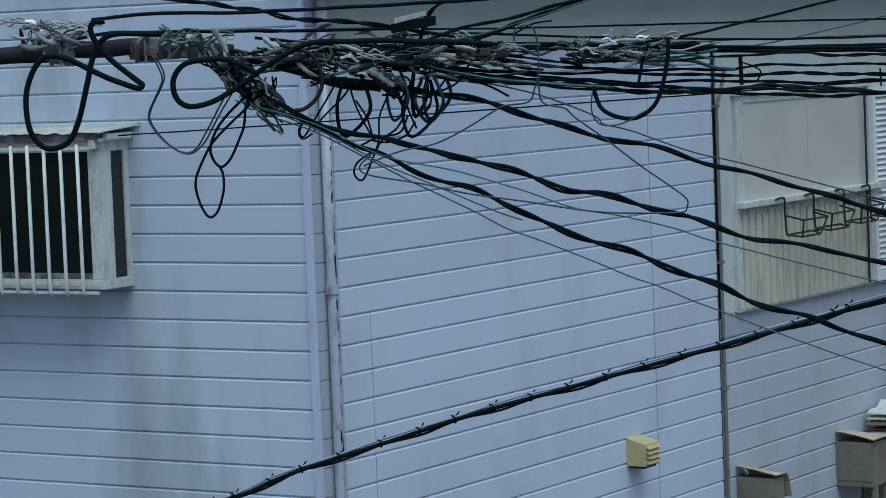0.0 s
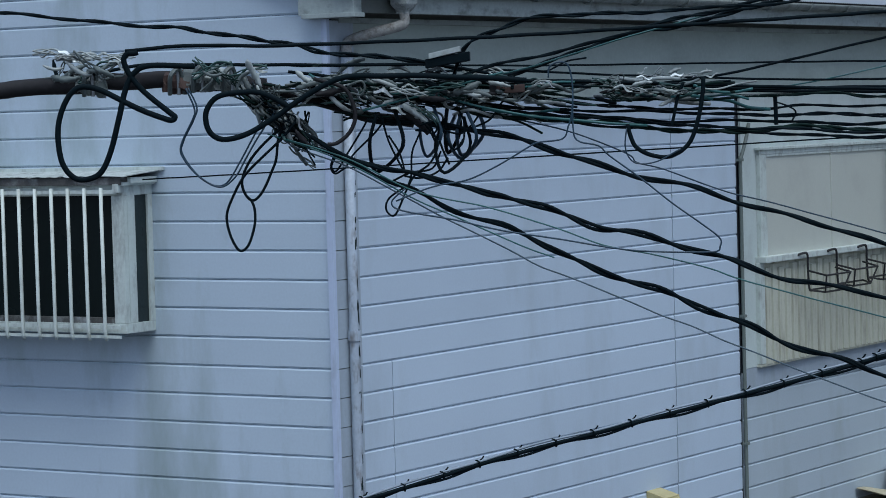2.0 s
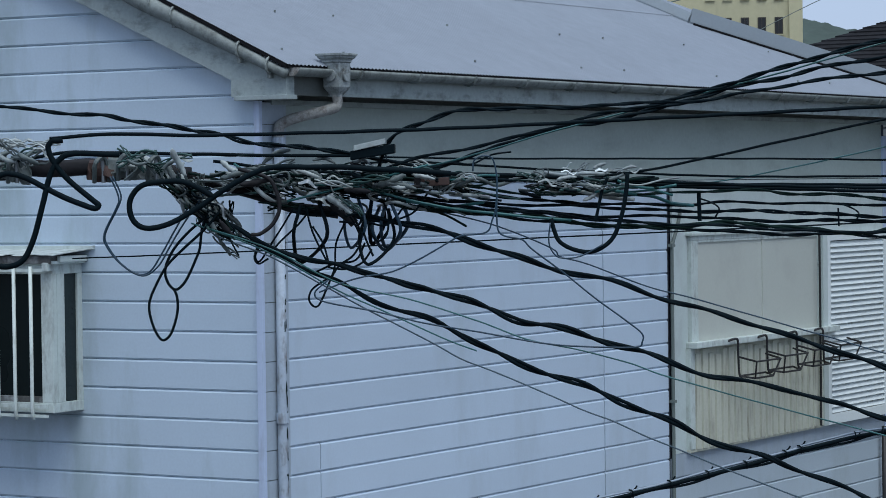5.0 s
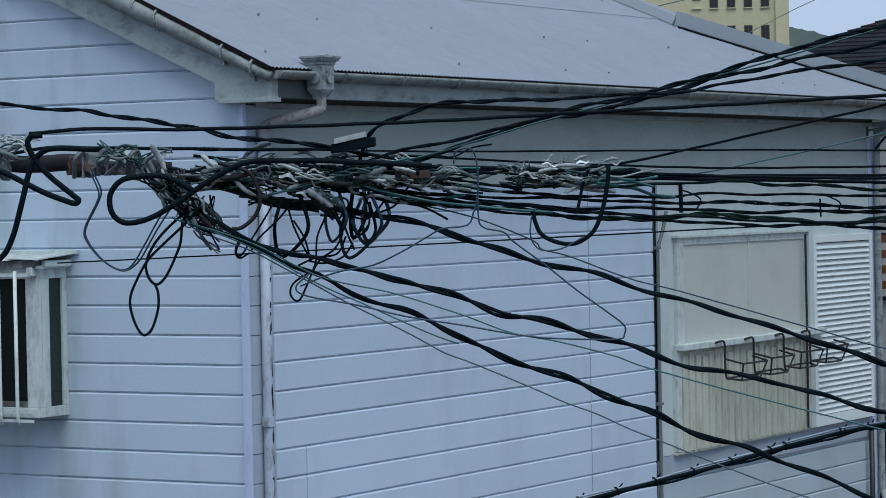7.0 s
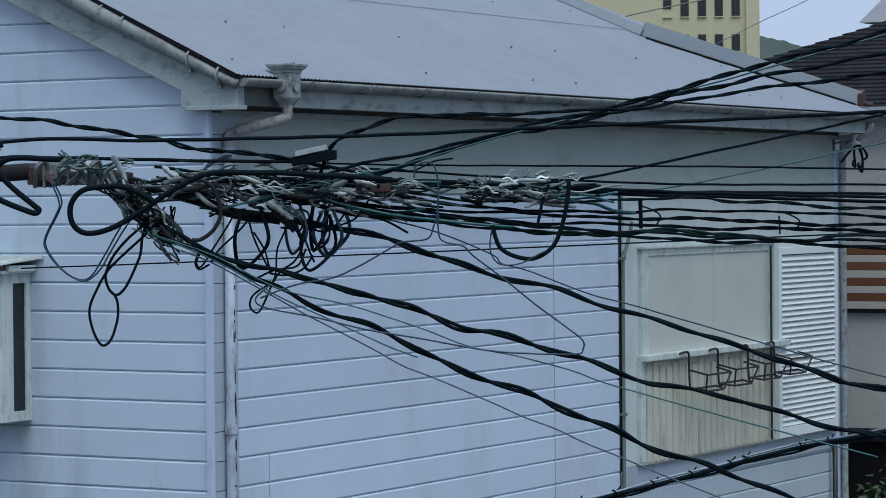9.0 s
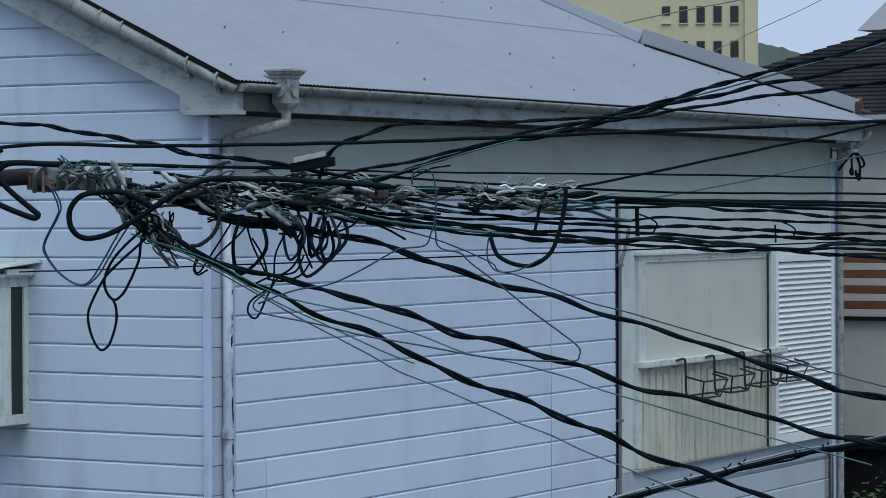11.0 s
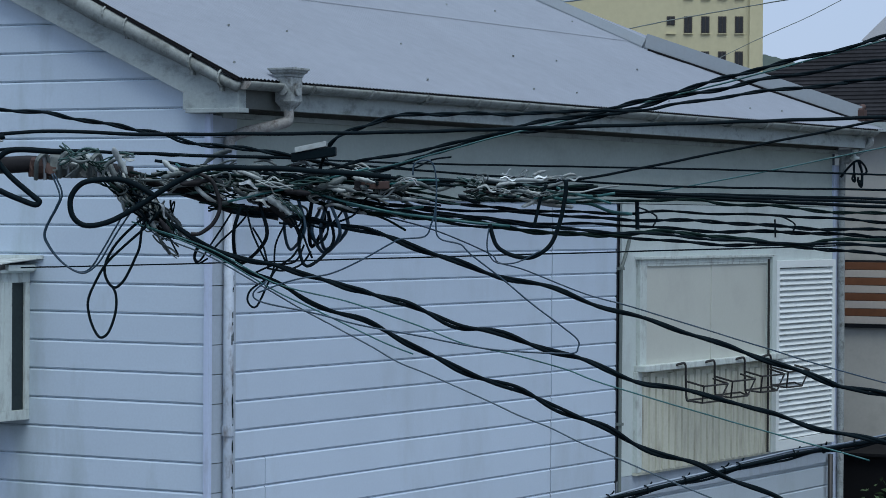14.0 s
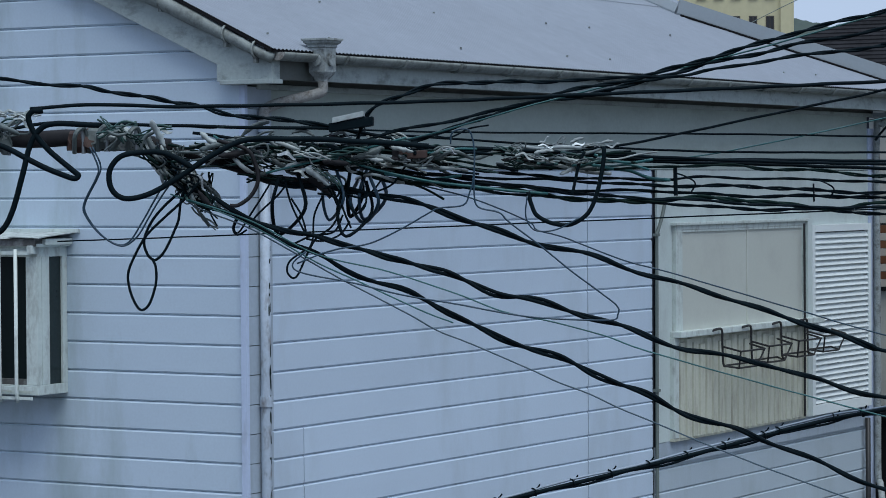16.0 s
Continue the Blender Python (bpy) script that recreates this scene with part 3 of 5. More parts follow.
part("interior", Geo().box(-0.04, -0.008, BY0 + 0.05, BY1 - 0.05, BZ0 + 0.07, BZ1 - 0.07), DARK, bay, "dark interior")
part("front_glass", Geo().box(BX + 0.04, BX + 0.046, BY0 + 0.055, BY1 - 0.055, BZ0 + 0.07, BZ1 - 0.07), GLASS, bay, "dark reflecting glass")
part("side_glass", Geo().box(BX + 0.135, -0.05, BY0 + 0.02, BY0 + 0.026, BZ0 + 0.07, BZ1 - 0.07), SIDEGLASS, bay, "dark greenish side glass")
part("side_glass", Geo().box(BX + 0.05, -0.05, BY1 - 0.026, BY1 - 0.02, BZ0 + 0.07, BZ1 - 0.07), GLASS, bay)
part("middle_rail", Geo().box(BX + 0.005, BX + 0.04, BY0 + 0.055, BY1 - 0.055, BZ0 + 0.07, BZ0 + 0.11), GREYCAP, bay)
part("bay_fascia", Geo().box(BX - 0.045, -0.003, BY0 - 0.02, BY1 + 0.02, BZ1 + 0.004, BZ1 + 0.058), GREYCAP, bay, "dark lichen-stained board under the sheet roof", bevel=0.008)
part("end_block", Geo().box(BX + 0.03, -0.003, BY0 - 0.055, BY0 - 0.021, BZ1 + 0.012, BZ1 + 0.056), WHITE, bay, bevel=0.008)
sheet = Geo()
rnd = random.Random(3)
cols, rows = 40, 4
v = []
for dz in (0.0, 0.007):
    for j in range(rows + 1):
        for i in range(cols + 1):
            y = BY0 - 0.075 + (BY1 - BY0 + 0.15) * i / cols
            x = BX - 0.065 + (-0.004 - BX + 0.065) * j / rows
            edge = 0.012 * rnd.uniform(-1, 1) if j == 0 else 0.0
            v.append((x + edge, y, BZ1 + 0.062 + 0.03 * j / rows + dz + (edge * 0.4 if dz == 0 else edge * 0.3)))
n = (rows + 1) * (cols + 1)
f = [(q + j * (cols + 1) + i, q + j * (cols + 1) + i + 1, q + (j + 1) * (cols + 1) + i + 1, q + (j + 1) * (cols + 1) + i) for q in (0, n) for j in range(rows) for i in range(cols)]
f += [(i, i + 1, n + i + 1, n + i) for i in range(cols)]
f += [(j * (cols + 1), (j + 1) * (cols + 1), n + (j + 1) * (cols + 1), n + j * (cols + 1)) for j in range(rows)]
part("bay_roof", sheet.add(v, f), SHEETWHITE, bay, "thin pale roof sheet with ragged lichen edges")
part("roof_fillet", Geo().box(BX - 0.03, -0.003, BY0 - 0.035, BY1 + 0.035, BZ1, BZ1 + 0.022), WHITE, bay)
part("wall_flashing", Geo().box(-0.03, -0.003, BY0 - 0.12, BY1 + 0.12, BZ1 + 0.095, BZ1 + 0.12), WHITE, bay)
g = Geo().box(BX - 0.045, BX - 0.03, BY0 + 0.02, BY1 - 0.02, BZ0 + 0.035, BZ0 + 0.06).box(BX - 0.045, BX - 0.03, BY0 + 0.02, BY1 - 0.02, BZ1 - 0.055, BZ1 - 0.03).box(BX - 0.045, BX - 0.03, BY0 + 0.02, BY1 - 0.02, BZ0 - 0.03, BZ0 - 0.01)
part("grille_rail", g, WHITE, bay)
for k in range(13):
    y = BY0 + 0.145 + k * 0.150
    g = Geo().tube([(BX - 0.055, y, BZ1 - 0.015), (BX - 0.055, y, BZ0 + 0.03), (BX - 0.052, y, BZ0 - 0.02), (BX - 0.04, y, BZ0 - 0.045)], 0.0135, 8)
    part("bar", g, WHITE, bay, smooth=True)

# ---- clapboards ----
def board_mesh(length, h=0.2, t=0.018, ch=0.012, paint=SIDING):
    """A board along x with chamfered long edges, its face at y = 0 and its back at y = t."""
    prof = [(t, 0.002), (ch, 0.002), (0.0, ch + 0.002), (0.0, h - ch), (ch, h), (t, h)]
    return Geo().prism(prof, 0, 0, length).mesh("siding_board", paint)


def place_board(me, parent, x, y, z, turn):
    ob = new("siding_board", me)
    ob.parent = parent
    ob.matrix_basis = pose(x, y, z, 0, 0, turn)
    return ob


spans = [(0.302, 0.717), (0.726, 4.911), (4.926, 6.09), (6.14, LEN - 0.16)]
shared = [board_mesh(b - a, paint=DULL if a > 6 else SIDING) for a, b in spans]
long_board = board_mesh(4.911 - 0.302)
for row in range(28):
    z = row * 0.2
    for (a, b), me in zip(spans, shared):
        if a > 6 and z + 0.1 > 2.55:
            continue
        if z > 4.9 or (z > 3.1 and a == 0.726):
            continue
        place_board(long_board if z > 3.1 and a == 0.302 else me, side, a, 0.0, z, 0)
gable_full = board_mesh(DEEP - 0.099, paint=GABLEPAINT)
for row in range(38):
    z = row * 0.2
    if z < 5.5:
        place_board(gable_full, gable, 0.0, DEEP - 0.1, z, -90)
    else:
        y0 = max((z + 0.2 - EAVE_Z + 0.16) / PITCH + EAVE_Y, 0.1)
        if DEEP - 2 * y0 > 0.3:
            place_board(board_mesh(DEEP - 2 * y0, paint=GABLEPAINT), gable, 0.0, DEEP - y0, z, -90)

# ---- fixtures on and by the side wall ----
vent = root("wall_vent", "small cream metal vent hood on the clapboard wall", "vent", (4.48, -0.09, 1.6))
part("hood", Geo().prism([(0.0, 1.585), (-0.175, 1.585), (-0.175, 1.765), (0.0, 1.815)], 0, 4.36, 4.60), CREAM, vent, bevel=0.006)
for k in range(4):
    z = 1.605 + k * 0.04
    part("vent_slat", Geo().prism([(-0.176, z + 0.03), (-0.20, z), (-0.176, z + 0.006)], 0, 4.375, 4.59), CREAM, vent)
# Near-black slab painted in as the shadow on the hood's underside.
part("underside_shade", Geo().box(4.38, 4.58, -0.15, -0.02, 1.565, 1.585), DARK, vent)


def metal_box(x0, x1, z0, z1, label):
    th = root("metal_box", label, "metal box", ((x0 + x1) / 2, -0.2, z0))
    part("body", Geo().box(x0, x1, -0.36, 0.0, z0, z1), RUSTY, th, bevel=0.012)
    lid = Geo()
    cols = [x0 - 0.015 + (x1 - x0 + 0.10) * k / 8 for k in range(9)]
    v = [(x, y, z1 + 0.015 + lift * (1.0 - 0.9 * ((x - x0) / (x1 - x0)) ** 2) - 22 * max(0.0, x - x1 + 0.01) ** 2 + dz) for dz in (0, 0.008) for y, lift in ((-0.39, 0.01), (-0.2, 0.05), (-0.01, 0.08)) for x in cols]
    f = []
    for s in (0, 27):
        for j in range(2):
            for i in range(8):
                a = s + j * 9 + i
                f.append((a, a + 1, a + 10, a + 9))
    lid.add(v, f)
    part("lid", lid, SHEET, th, "bent pale sheet-metal lid")
    part("panel_seam", Geo().box(x0 - 0.006, x0, -0.38, -0.04, z0 + 0.06, z1 - 0.08), RUSTY, th)
    part("leg", Geo().box(x0 + 0.05, x0 + 0.1, -0.38, -0.33, 0, z0), RUSTY, th)
    part("leg", Geo().box(x1 - 0.1, x1 - 0.05, -0.38, -0.33, 0, z0), RUSTY, th)
    return th


metal_box(8.42, 8.86, 0.80, 1.22, "weathered grey-brown metal box with a bent lid")
metal_box(6.33, 6.54, 0.6, 1.20, "rusted metal box with a curled sheet lid")
scrap = root("scrap_pile", "bent white and faded red sheet offcuts on a metal box", "scrap metal", (9.2, -0.25, 0))
part("stand", Geo().box(8.97, 9.45, -0.40, -0.02, 0, 1.19), RUSTY, scrap, bevel=0.012)
rnd = random.Random(8)
for k in range(7):
    x0, z0, tip = 8.98 + rnd.uniform(0, 0.12), 1.195 + 0.035 * k, rnd.uniform(-0.05, 0.10)
    y0 = -0.42 + rnd.uniform(0, 0.08)
    g = Geo()
    ring = [(x0 + 0.055 * m, z0 + tip * (m / 6) ** 2 + 0.02 * math.sin(m * 1.1 + k)) for m in range(7)]
    g.prism(ring + [(x, z + 0.012) for x, z in reversed(ring)], 1, y0, y0 + 0.33)
    part("offcut", g, (WHITE, REDPAINT, SHEET, WHITE, RUSTY, SHEET, WHITE)[k], scrap)

knob = root("wall_insulator", "pale wall insulator with black wire tails at the corner", "insulator", (10.96, -0.12, 5.38))
part("arm", Geo().tube([(10.94, 0.0, 5.50), (10.97, -0.2, 5.53)], 0.012, 8), STEEL, knob)
part("spool", Geo().tube([(10.97, -0.2, 5.47 + 0.016 * k) for k in range(9)], [0.034, 0.052, 0.052, 0.032, 0.030, 0.032, 0.052, 0.052, 0.034], 12), WHITE, knob, "pale glazed insulator", smooth=True)
part("bracket", Geo().box(10.90, 11.06, -0.2, -0.02, 5.53, 5.58), FLASH, knob, "pale bracket", bevel=0.01)
part("wire_tail", Geo().tube(spline([(10.80, -0.12, 5.30), (10.86, -0.20, 5.42), (10.97, -0.24, 5.47), (11.08, -0.26, 5.42), (11.14, -0.26, 5.36), (11.08, -0.25, 5.33)], 0.04), 0.012, 6), BLACK, knob)
for k, (x, h, w) in enumerate(((10.88, 0.19, -0.05), (10.99, 0.21, 0.05), (11.03, 0.24, 0.02))):
    part("wire_tail", Geo().tube(spline([(x, -0.23, 5.46), (x + w, -0.25, 5.45 - 0.5 * h), (x + 0.4 * w, -0.25, 5.45 - h), (x + 0.4 * w - 0.05, -0.24, 5.47 - h), (x + 0.2 * w - 0.03, -0.24, 5.51 - h)], 0.03), 0.012, 6), BLACK, knob)

# wire rack hung over the window ledge
rack = root("wire_rack", "black bent-wire plant rack hung on the window ledge", "wire rack", (8.2, -0.13, 3.55))
for k, x in enumerate((7.15, 7.76, 8.42, 9.02)):
    g = Geo().tube(spline([(x - 0.16, -0.10, 3.56), (x - 0.10, -0.15, 3.585), (x, -0.155, 3.575), (x, -0.16, 3.45), (x, -0.17, 3.27), (x + 0.02, -0.2, 3.25)], 0.05), 0.011, 6)
    part("hanger", g, BLACKFRAME, rack)
for x0, x1, z in ((7.15, 7.70, 3.255), (7.76, 8.30, 3.27), (8.42, 8.97, 3.285), (9.02, 9.56, 3.30)):
    d = -0.30
    g = Geo().tube([(x0, -0.17, z), (x0 + 0.05, d, z - 0.02), (x1 - 0.12, d, z - 0.02), (x1, -0.17, z), (x0, -0.17, z)], 0.009, 6)
    g.tube([(x0, -0.17, z + 0.17), (x0 + 0.02, d - 0.03, z + 0.13), (x1 - 0.02, d - 0.03, z + 0.13), (x1, -0.17, z + 0.17)], 0.009, 6)
    g.tube([(x0 + 0.05, d, z - 0.02), (x0 + 0.02, d - 0.03, z + 0.13)], 0.008, 6).tube([(x1 - 0.12, d, z - 0.02), (x1 - 0.02, d - 0.03, z + 0.13)], 0.008, 6)
    part("basket_wire", g, BLACKFRAME, rack)

# ---- neighbouring house ----
NX = 12.5
nb = root("neighbour_house", "beige rendered house with a dark shingle hip roof", "house", (15, -4, 0))
part("wall", Geo().box(NX, NX + 7, -11, 3.3, 0, 5.85), BEIGEWALL, nb)
hip = Geo()
hip.add([(12.28, 3.56, 5.88), (12.28, -11.4, 5.88), (16.8, -4.2, 8.58), (20.0, 3.56, 5.88), (20.0, -11.4, 5.88), (12.28, 3.56, 5.80), (12.28, -11.4, 5.80), (20, 3.56, 5.8), (20, -11.4, 5.8)], [(0, 2, 1), (0, 3, 2), (1, 2, 4), (3, 4, 2), (5, 6, 8, 7), (0, 1, 6, 5), (1, 4, 8, 6), (4, 3, 7, 8), (3, 0, 5, 7)])
nroof = part("roof", hip, SHINGLE, nb, "dark brown shingle roof")
part("eave_board", Geo().box(12.24, 12.28, -11.4, 3.58, 5.80, 5.90), EAVE, nb)
blind = part("slatted_shutter", Geo().box(NX - 0.05, NX - 0.01, -1.2, 0.56, 3.725, 4.445), BLACKFRAME, nb, "brown and cream slatted shutter in a black frame")
for k in range(8):
    z = 3.77 + k * 0.082
    part("slat", Geo().box(NX - 0.075, NX - 0.045, -1.15, 0.52, z, z + 0.078), CREAMWOOD if k % 2 == 0 else BROWNWOOD, blind, bevel=0.004)
for row in range(58):
    t0, t1 = row / 59.0, (row + 1) / 59.0
    a0, b0 = Vector((12.28, 3.56, 5.88)).lerp(Vector((16.8, -4.2, 8.58)), t0), Vector((12.28, -11.4, 5.88)).lerp(Vector((16.8, -4.2, 8.58)), t0)
    a1, b1 = Vector((12.28, 3.56, 5.88)).lerp(Vector((16.8, -4.2, 8.58)), t1), Vector((12.28, -11.4, 5.88)).lerp(Vector((16.8, -4.2, 8.58)), t1)
    up, lip = Vector((0, 0, 0.006)), Vector((0, 0, 0.02))
    g = Geo().add([a0 + lip, b0 + lip, b1 + up, a1 + up, a0, b0], [(0, 1, 2, 3), (0, 4, 5, 1)])
    part("shingle_course", g, SHINGLE, nroof)
# Black block added for the darkness of the neighbour's open ground floor.
floor_shade = root("ground_floor_shade", "low black block standing in for the neighbour's shaded open ground floor", "lean-to", (12, -1.5, 0))
part("shade_block", Geo().box(12.1, 12.48, -6.0, 0.9, 0, 2.40), NIGHT, floor_shade)
part("shade_block_top", Geo().prism([(12.02, 2.40), (12.02, 2.43), (12.48, 2.50), (12.48, 2.40)], 1, -6.1, 1.0), NIGHT, floor_shade)

# shrub at the foot of the far corner
rnd = random.Random(11)
shrub = root("shrub", "small green shrub by the far house corner", "shrub", (11.6, -0.4, 0))
stem = Geo()
tips = []
for k in range(9):
    a, r = rnd.uniform(0, 6.28), rnd.uniform(0.2, 0.5)
    tip = (11.6 + r * math.cos(a), -0.4 + r * math.sin(a), rnd.uniform(1.35, 2.0))
    stem.tube(spline([(11.6, -0.4, 0), (11.6 + 0.3 * r * math.cos(a), -0.4 + 0.3 * r * math.sin(a), 0.8), tip], 0.2), 0.012, 5)
    tips.append(tip)
part("stems", stem, BROWNWOOD, shrub)
lv = Geo()
for tip in tips:
    for k in range(40):
        c = Vector(tip) + Vector((rnd.gauss(0, 0.14), rnd.gauss(0, 0.14), rnd.gauss(-0.1, 0.2)))
        q = Euler((rnd.uniform(-1, 1), rnd.uniform(-1, 1), rnd.uniform(0, 6.28))).to_matrix()
        lv.add([c + q @ Vector(p) for p in ((0, -0.05, 0), (0.022, 0, 0.008), (0, 0.06, 0), (-0.022, 0, 0.008))], [(0, 1, 2, 3)])
part("leaves", lv, LEAF, shrub)

# ---- distance ----
far = root("apartment_block", "pale yellow rendered apartment block with dark windows", "building", (198, 92, 0))
q = Matrix.Translation((189.54, 80.53, 0)) @ Matrix.Rotation(radians(116.5), 4, "Z")   # local x runs along the front to the left
def far_part(name, x0, x1, y0, y1, z0, z1, material, parent, label=""):
    geo = Geo().box(x0, x1, y0, y1, z0, z1)
    geo.v = [tuple(q @ Vector(p)) for p in geo.v]
    return part(name, geo, material, parent, label)


fw = far_part("wall", 0, 46, -14, 0, 0, 27.6, YELLOW, far)
far_part("corner_pier", -0.3, 0.75, -1.0, 0.35, 0, 27.6, YELLOW, far)
far_part("parapet", -0.4, 46.4, -14.4, 0.5, 27.6, 28.2, YELLOW, far)
for row in range(8):
    z = 2.88 + row * 2.79
    for k, x in enumerate((1.57, 2.91, 4.25, 5.62, 7.0)):
        small = k == 4
        if small and row != 6:
            continue
        w = far_part("window", x - 0.33, x + 0.33, -0.05, 0.06, z + (0.65 if small else 0), z + 1.36, BROWNFRAME, far)
        far_part("pane", x - 0.26, x - 0.03, 0.06, 0.09, z + (0.72 if small else 0.08), z + 1.28, WINDARK, w)
        far_part("pane", x + 0.03, x + 0.26, 0.06, 0.09, z + (0.72 if small else 0.08), z + 1.28, WINDARK, w)
        far_part("sill", x - 0.38, x + 0.38, 0.0, 0.14, z - 0.07, z, YELLOW, w)

g = Geo()
rows, cols = 6, 420
v = []
for j in range(rows + 1):
    for i in range(cols + 1):
        y = 1100 - i * 2.5
        crest = 73 + 41 * math.exp(-((y - 760) / 110) ** 2) + 3 * noise.noise((y * 0.03, 1, 0)) + 2.2 * noise.noise((y * 0.16, 2, 0)) + 1.3 * noise.noise((y * 0.4, 3, 0))
        s = j / rows
        v.append((1360 + 300 * s + 14 * noise.noise((y * 0.02, s * 3, 2)), y, crest * s ** 0.8))
g.add(v, [(j * (cols + 1) + i, j * (cols + 1) + i + 1, (j + 1) * (cols + 1) + i + 1, (j + 1) * (cols + 1) + i) for j in range(rows) for i in range(cols)])
single("backdrop", g, HILL, "hazy dark green wooded hill", "hill", smooth=True, kind="structure")

cot = root("far_house", "distant house with a grey metal hip roof", "house", (44, 7, 0))
part("wall", Geo().box(41, 48, 2, 11.2, 0, 8.6), BEIGEWALL, cot)
part("roof", Geo().add([(40.4, 11.62, 8.68), (48.6, 11.62, 8.68), (48.6, 1.5, 8.68), (40.4, 1.5, 8.68), (42.2, 11.3, 9.75), (42.2, 1.8, 9.75), (46.8, 1.8, 9.75), (46.8, 11.3, 9.75)], [(3, 2, 1, 0), (0, 4, 5, 3), (0, 1, 7, 4), (3, 5, 6, 2), (2, 6, 7, 1), (4, 7, 6, 5)]), FARROOF, cot)

# ---- cables ----
# Street-side frame of the cable run: u along the run, z up, d towards the house.
CU, CA, CO = Vector((0.5005, -0.8617, 0)), Vector((0.8647, 0.5023, 0)), Vector((-7.359, -6.114, 0))


def run(u, z, d):
    return CO + CU * u + CA * d + Vector((0, 0, 4.795 + 0.9962 * (z - 4.8)))


wave = random.Random(3)


def twisted(path, r, period):
    """Two strands laid round each other along a path, with a loose uneven wave."""
    length, out, ph = 0.0, ([], []), wave.uniform(0, 6)
    for i, p in enumerate(path):
        if i:
            length += (p - path[i - 1]).length
        d = (path[min(i + 1, len(path) - 1)] - path[max(i - 1, 0)]).normalized()
        a = d.cross(Vector((0, 0, 1))).normalized()
        b = d.cross(a)
        w = 0.7 + 0.3 * math.sin(length * 3.1 + ph)
        turn = ph + 2 * math.pi * length / period
        sway = b * (r * 1.0 * math.sin(length * 9.3 + ph) + r * 0.6 * math.sin(length * 21 + 2 * ph))
        off = (a * math.cos(turn) + b * math.sin(turn)) * r * 1.0 * w
        out[0].append(p + off + sway)
        out[1].append(p - off + sway)
    return out


def line(r, material, strands, label, *pts):
    path = spline([run(*p) for p in pts], 0.025)
    g = Geo()
    if strands == 2:
        one, two = twisted(path, r, 0.21 if r < 0.006 else 0.36)
        g.tube(one, r * 0.95, 7)
        g.tube(two, r * 0.95, 7)
    else:
        ph = wave.uniform(0, 6)
        path = [p + Vector((0, 0, 0.12 * r * math.sin(i * 0.7 + ph))) for i, p in enumerate(path)]
        g.tube(path, r, 10 if r > 0.007 else 6)
    return single("cable", g, material, label, "cable", smooth=True, group="overhead cables")


def tied(r, material, strands, label, *pts):
    th = root("lashed_cable", label, "cable", run(*pts[0]), group="overhead cables")
    path = spline([run(*p) for p in pts], 0.03)
    part("cable_core", Geo().tube(path, r, 8), material, th, smooth=True)
    part("messenger_wire", Geo().tube([p + Vector((0, 0, r * 1.7 + 0.004 * math.sin(i * 0.31))) for i, p in enumerate(path)], r * 0.55, 6), PALECABLE, th, "grey steel messenger wire", smooth=True)
    hang = [p - Vector((0, 0, r * (1.1 + 0.7 * math.sin(i * 0.5)))) for i, p in enumerate(path)]
    part("lower_cable", Geo().tube(hang, r * 0.6, 6), material, th, smooth=True)
    for i in range(12, len(path) - 12, 6):
        p, d = path[i], (path[i + 1] - path[i]).normalized()
        a = Vector((0, 0, 1))
        ring = [p + d * (0.012 * math.sin(t) + 0.006 * t) + a * ((r * 2.0) * math.cos(t) + r * 0.5) + d.cross(a) * r * 1.5 * math.sin(t) for t in (k * 0.6 for k in range(11))]
        ring.append(ring[-1] + Vector((0, 0, 0.010)) + d * 0.008)
        part("tie", Geo().tube(ring, 0.004, 5), BLACK, th)
    return th


# -- cables begin
line(0.0050, BLACK, 2, "black twisted service cable entering the tangle", (-2.820, 5.384, 0.00), (-1.908, 5.288, 0.00), (-1.491, 5.246, 0.00), (-1.301, 5.227, 0.00), (-1.206, 5.201, 0.00), (-1.073, 5.187, 0.00), (-0.978, 5.164, 0.00), (-0.883, 5.155, 0.00), (-0.807, 5.136, 0.00), (-0.674, 5.114, 0.00), (-0.522, 5.094, 0.00), (-0.408, 5.075, 0.00))
line(0.0065, BLACK, 0, "thick black straight overhead cable", (-1.433, 5.145, -0.22), (-1.346, 5.151, -0.21), (-1.200, 5.158, -0.19), (-0.904, 5.150, -0.17), (-0.159, 5.161, -0.16), (0.402, 5.181, -0.15), (0.964, 5.202, -0.13), (1.468, 5.222, -0.12), (2.657, 5.270, -0.10))
line(0.0060, BLACK, 0, "black rubber-sheathed overhead cable", (-1.604, 5.071, 0.00), (-1.433, 5.100, 0.00), (-1.300, 5.100, 0.00), (-1.015, 5.092, 0.00), (-0.693, 5.082, 0.00), (-0.427, 5.075, 0.00), (-0.161, 5.025, 0.00))
line(0.0035, BLACK, 0, "thin black straight overhead wire", (-0.355, 5.074, 0.10), (-0.076, 5.065, 0.10), (0.413, 5.058, 0.10), (0.989, 5.050, 0.10), (1.503, 5.037, 0.10), (2.716, 5.009, 0.10))
line(0.0300, BROWN, 0, "thick dark brown sheathed trunk cable", (-3.025, 5.014, 0.05), (-1.853, 5.034, 0.05), (-1.498, 5.051, 0.05), (-1.307, 5.048, 0.05), (-1.154, 5.035, 0.05), (-1.002, 5.022, 0.05))
line(0.0190, BROWN, 0, "thick dark brown splice sleeve inside the tangle", (-1.043, 5.023, 0.08), (-0.890, 4.985, 0.08), (-0.736, 4.934, 0.08), (-0.640, 4.904, 0.08), (-0.506, 4.885, 0.08))
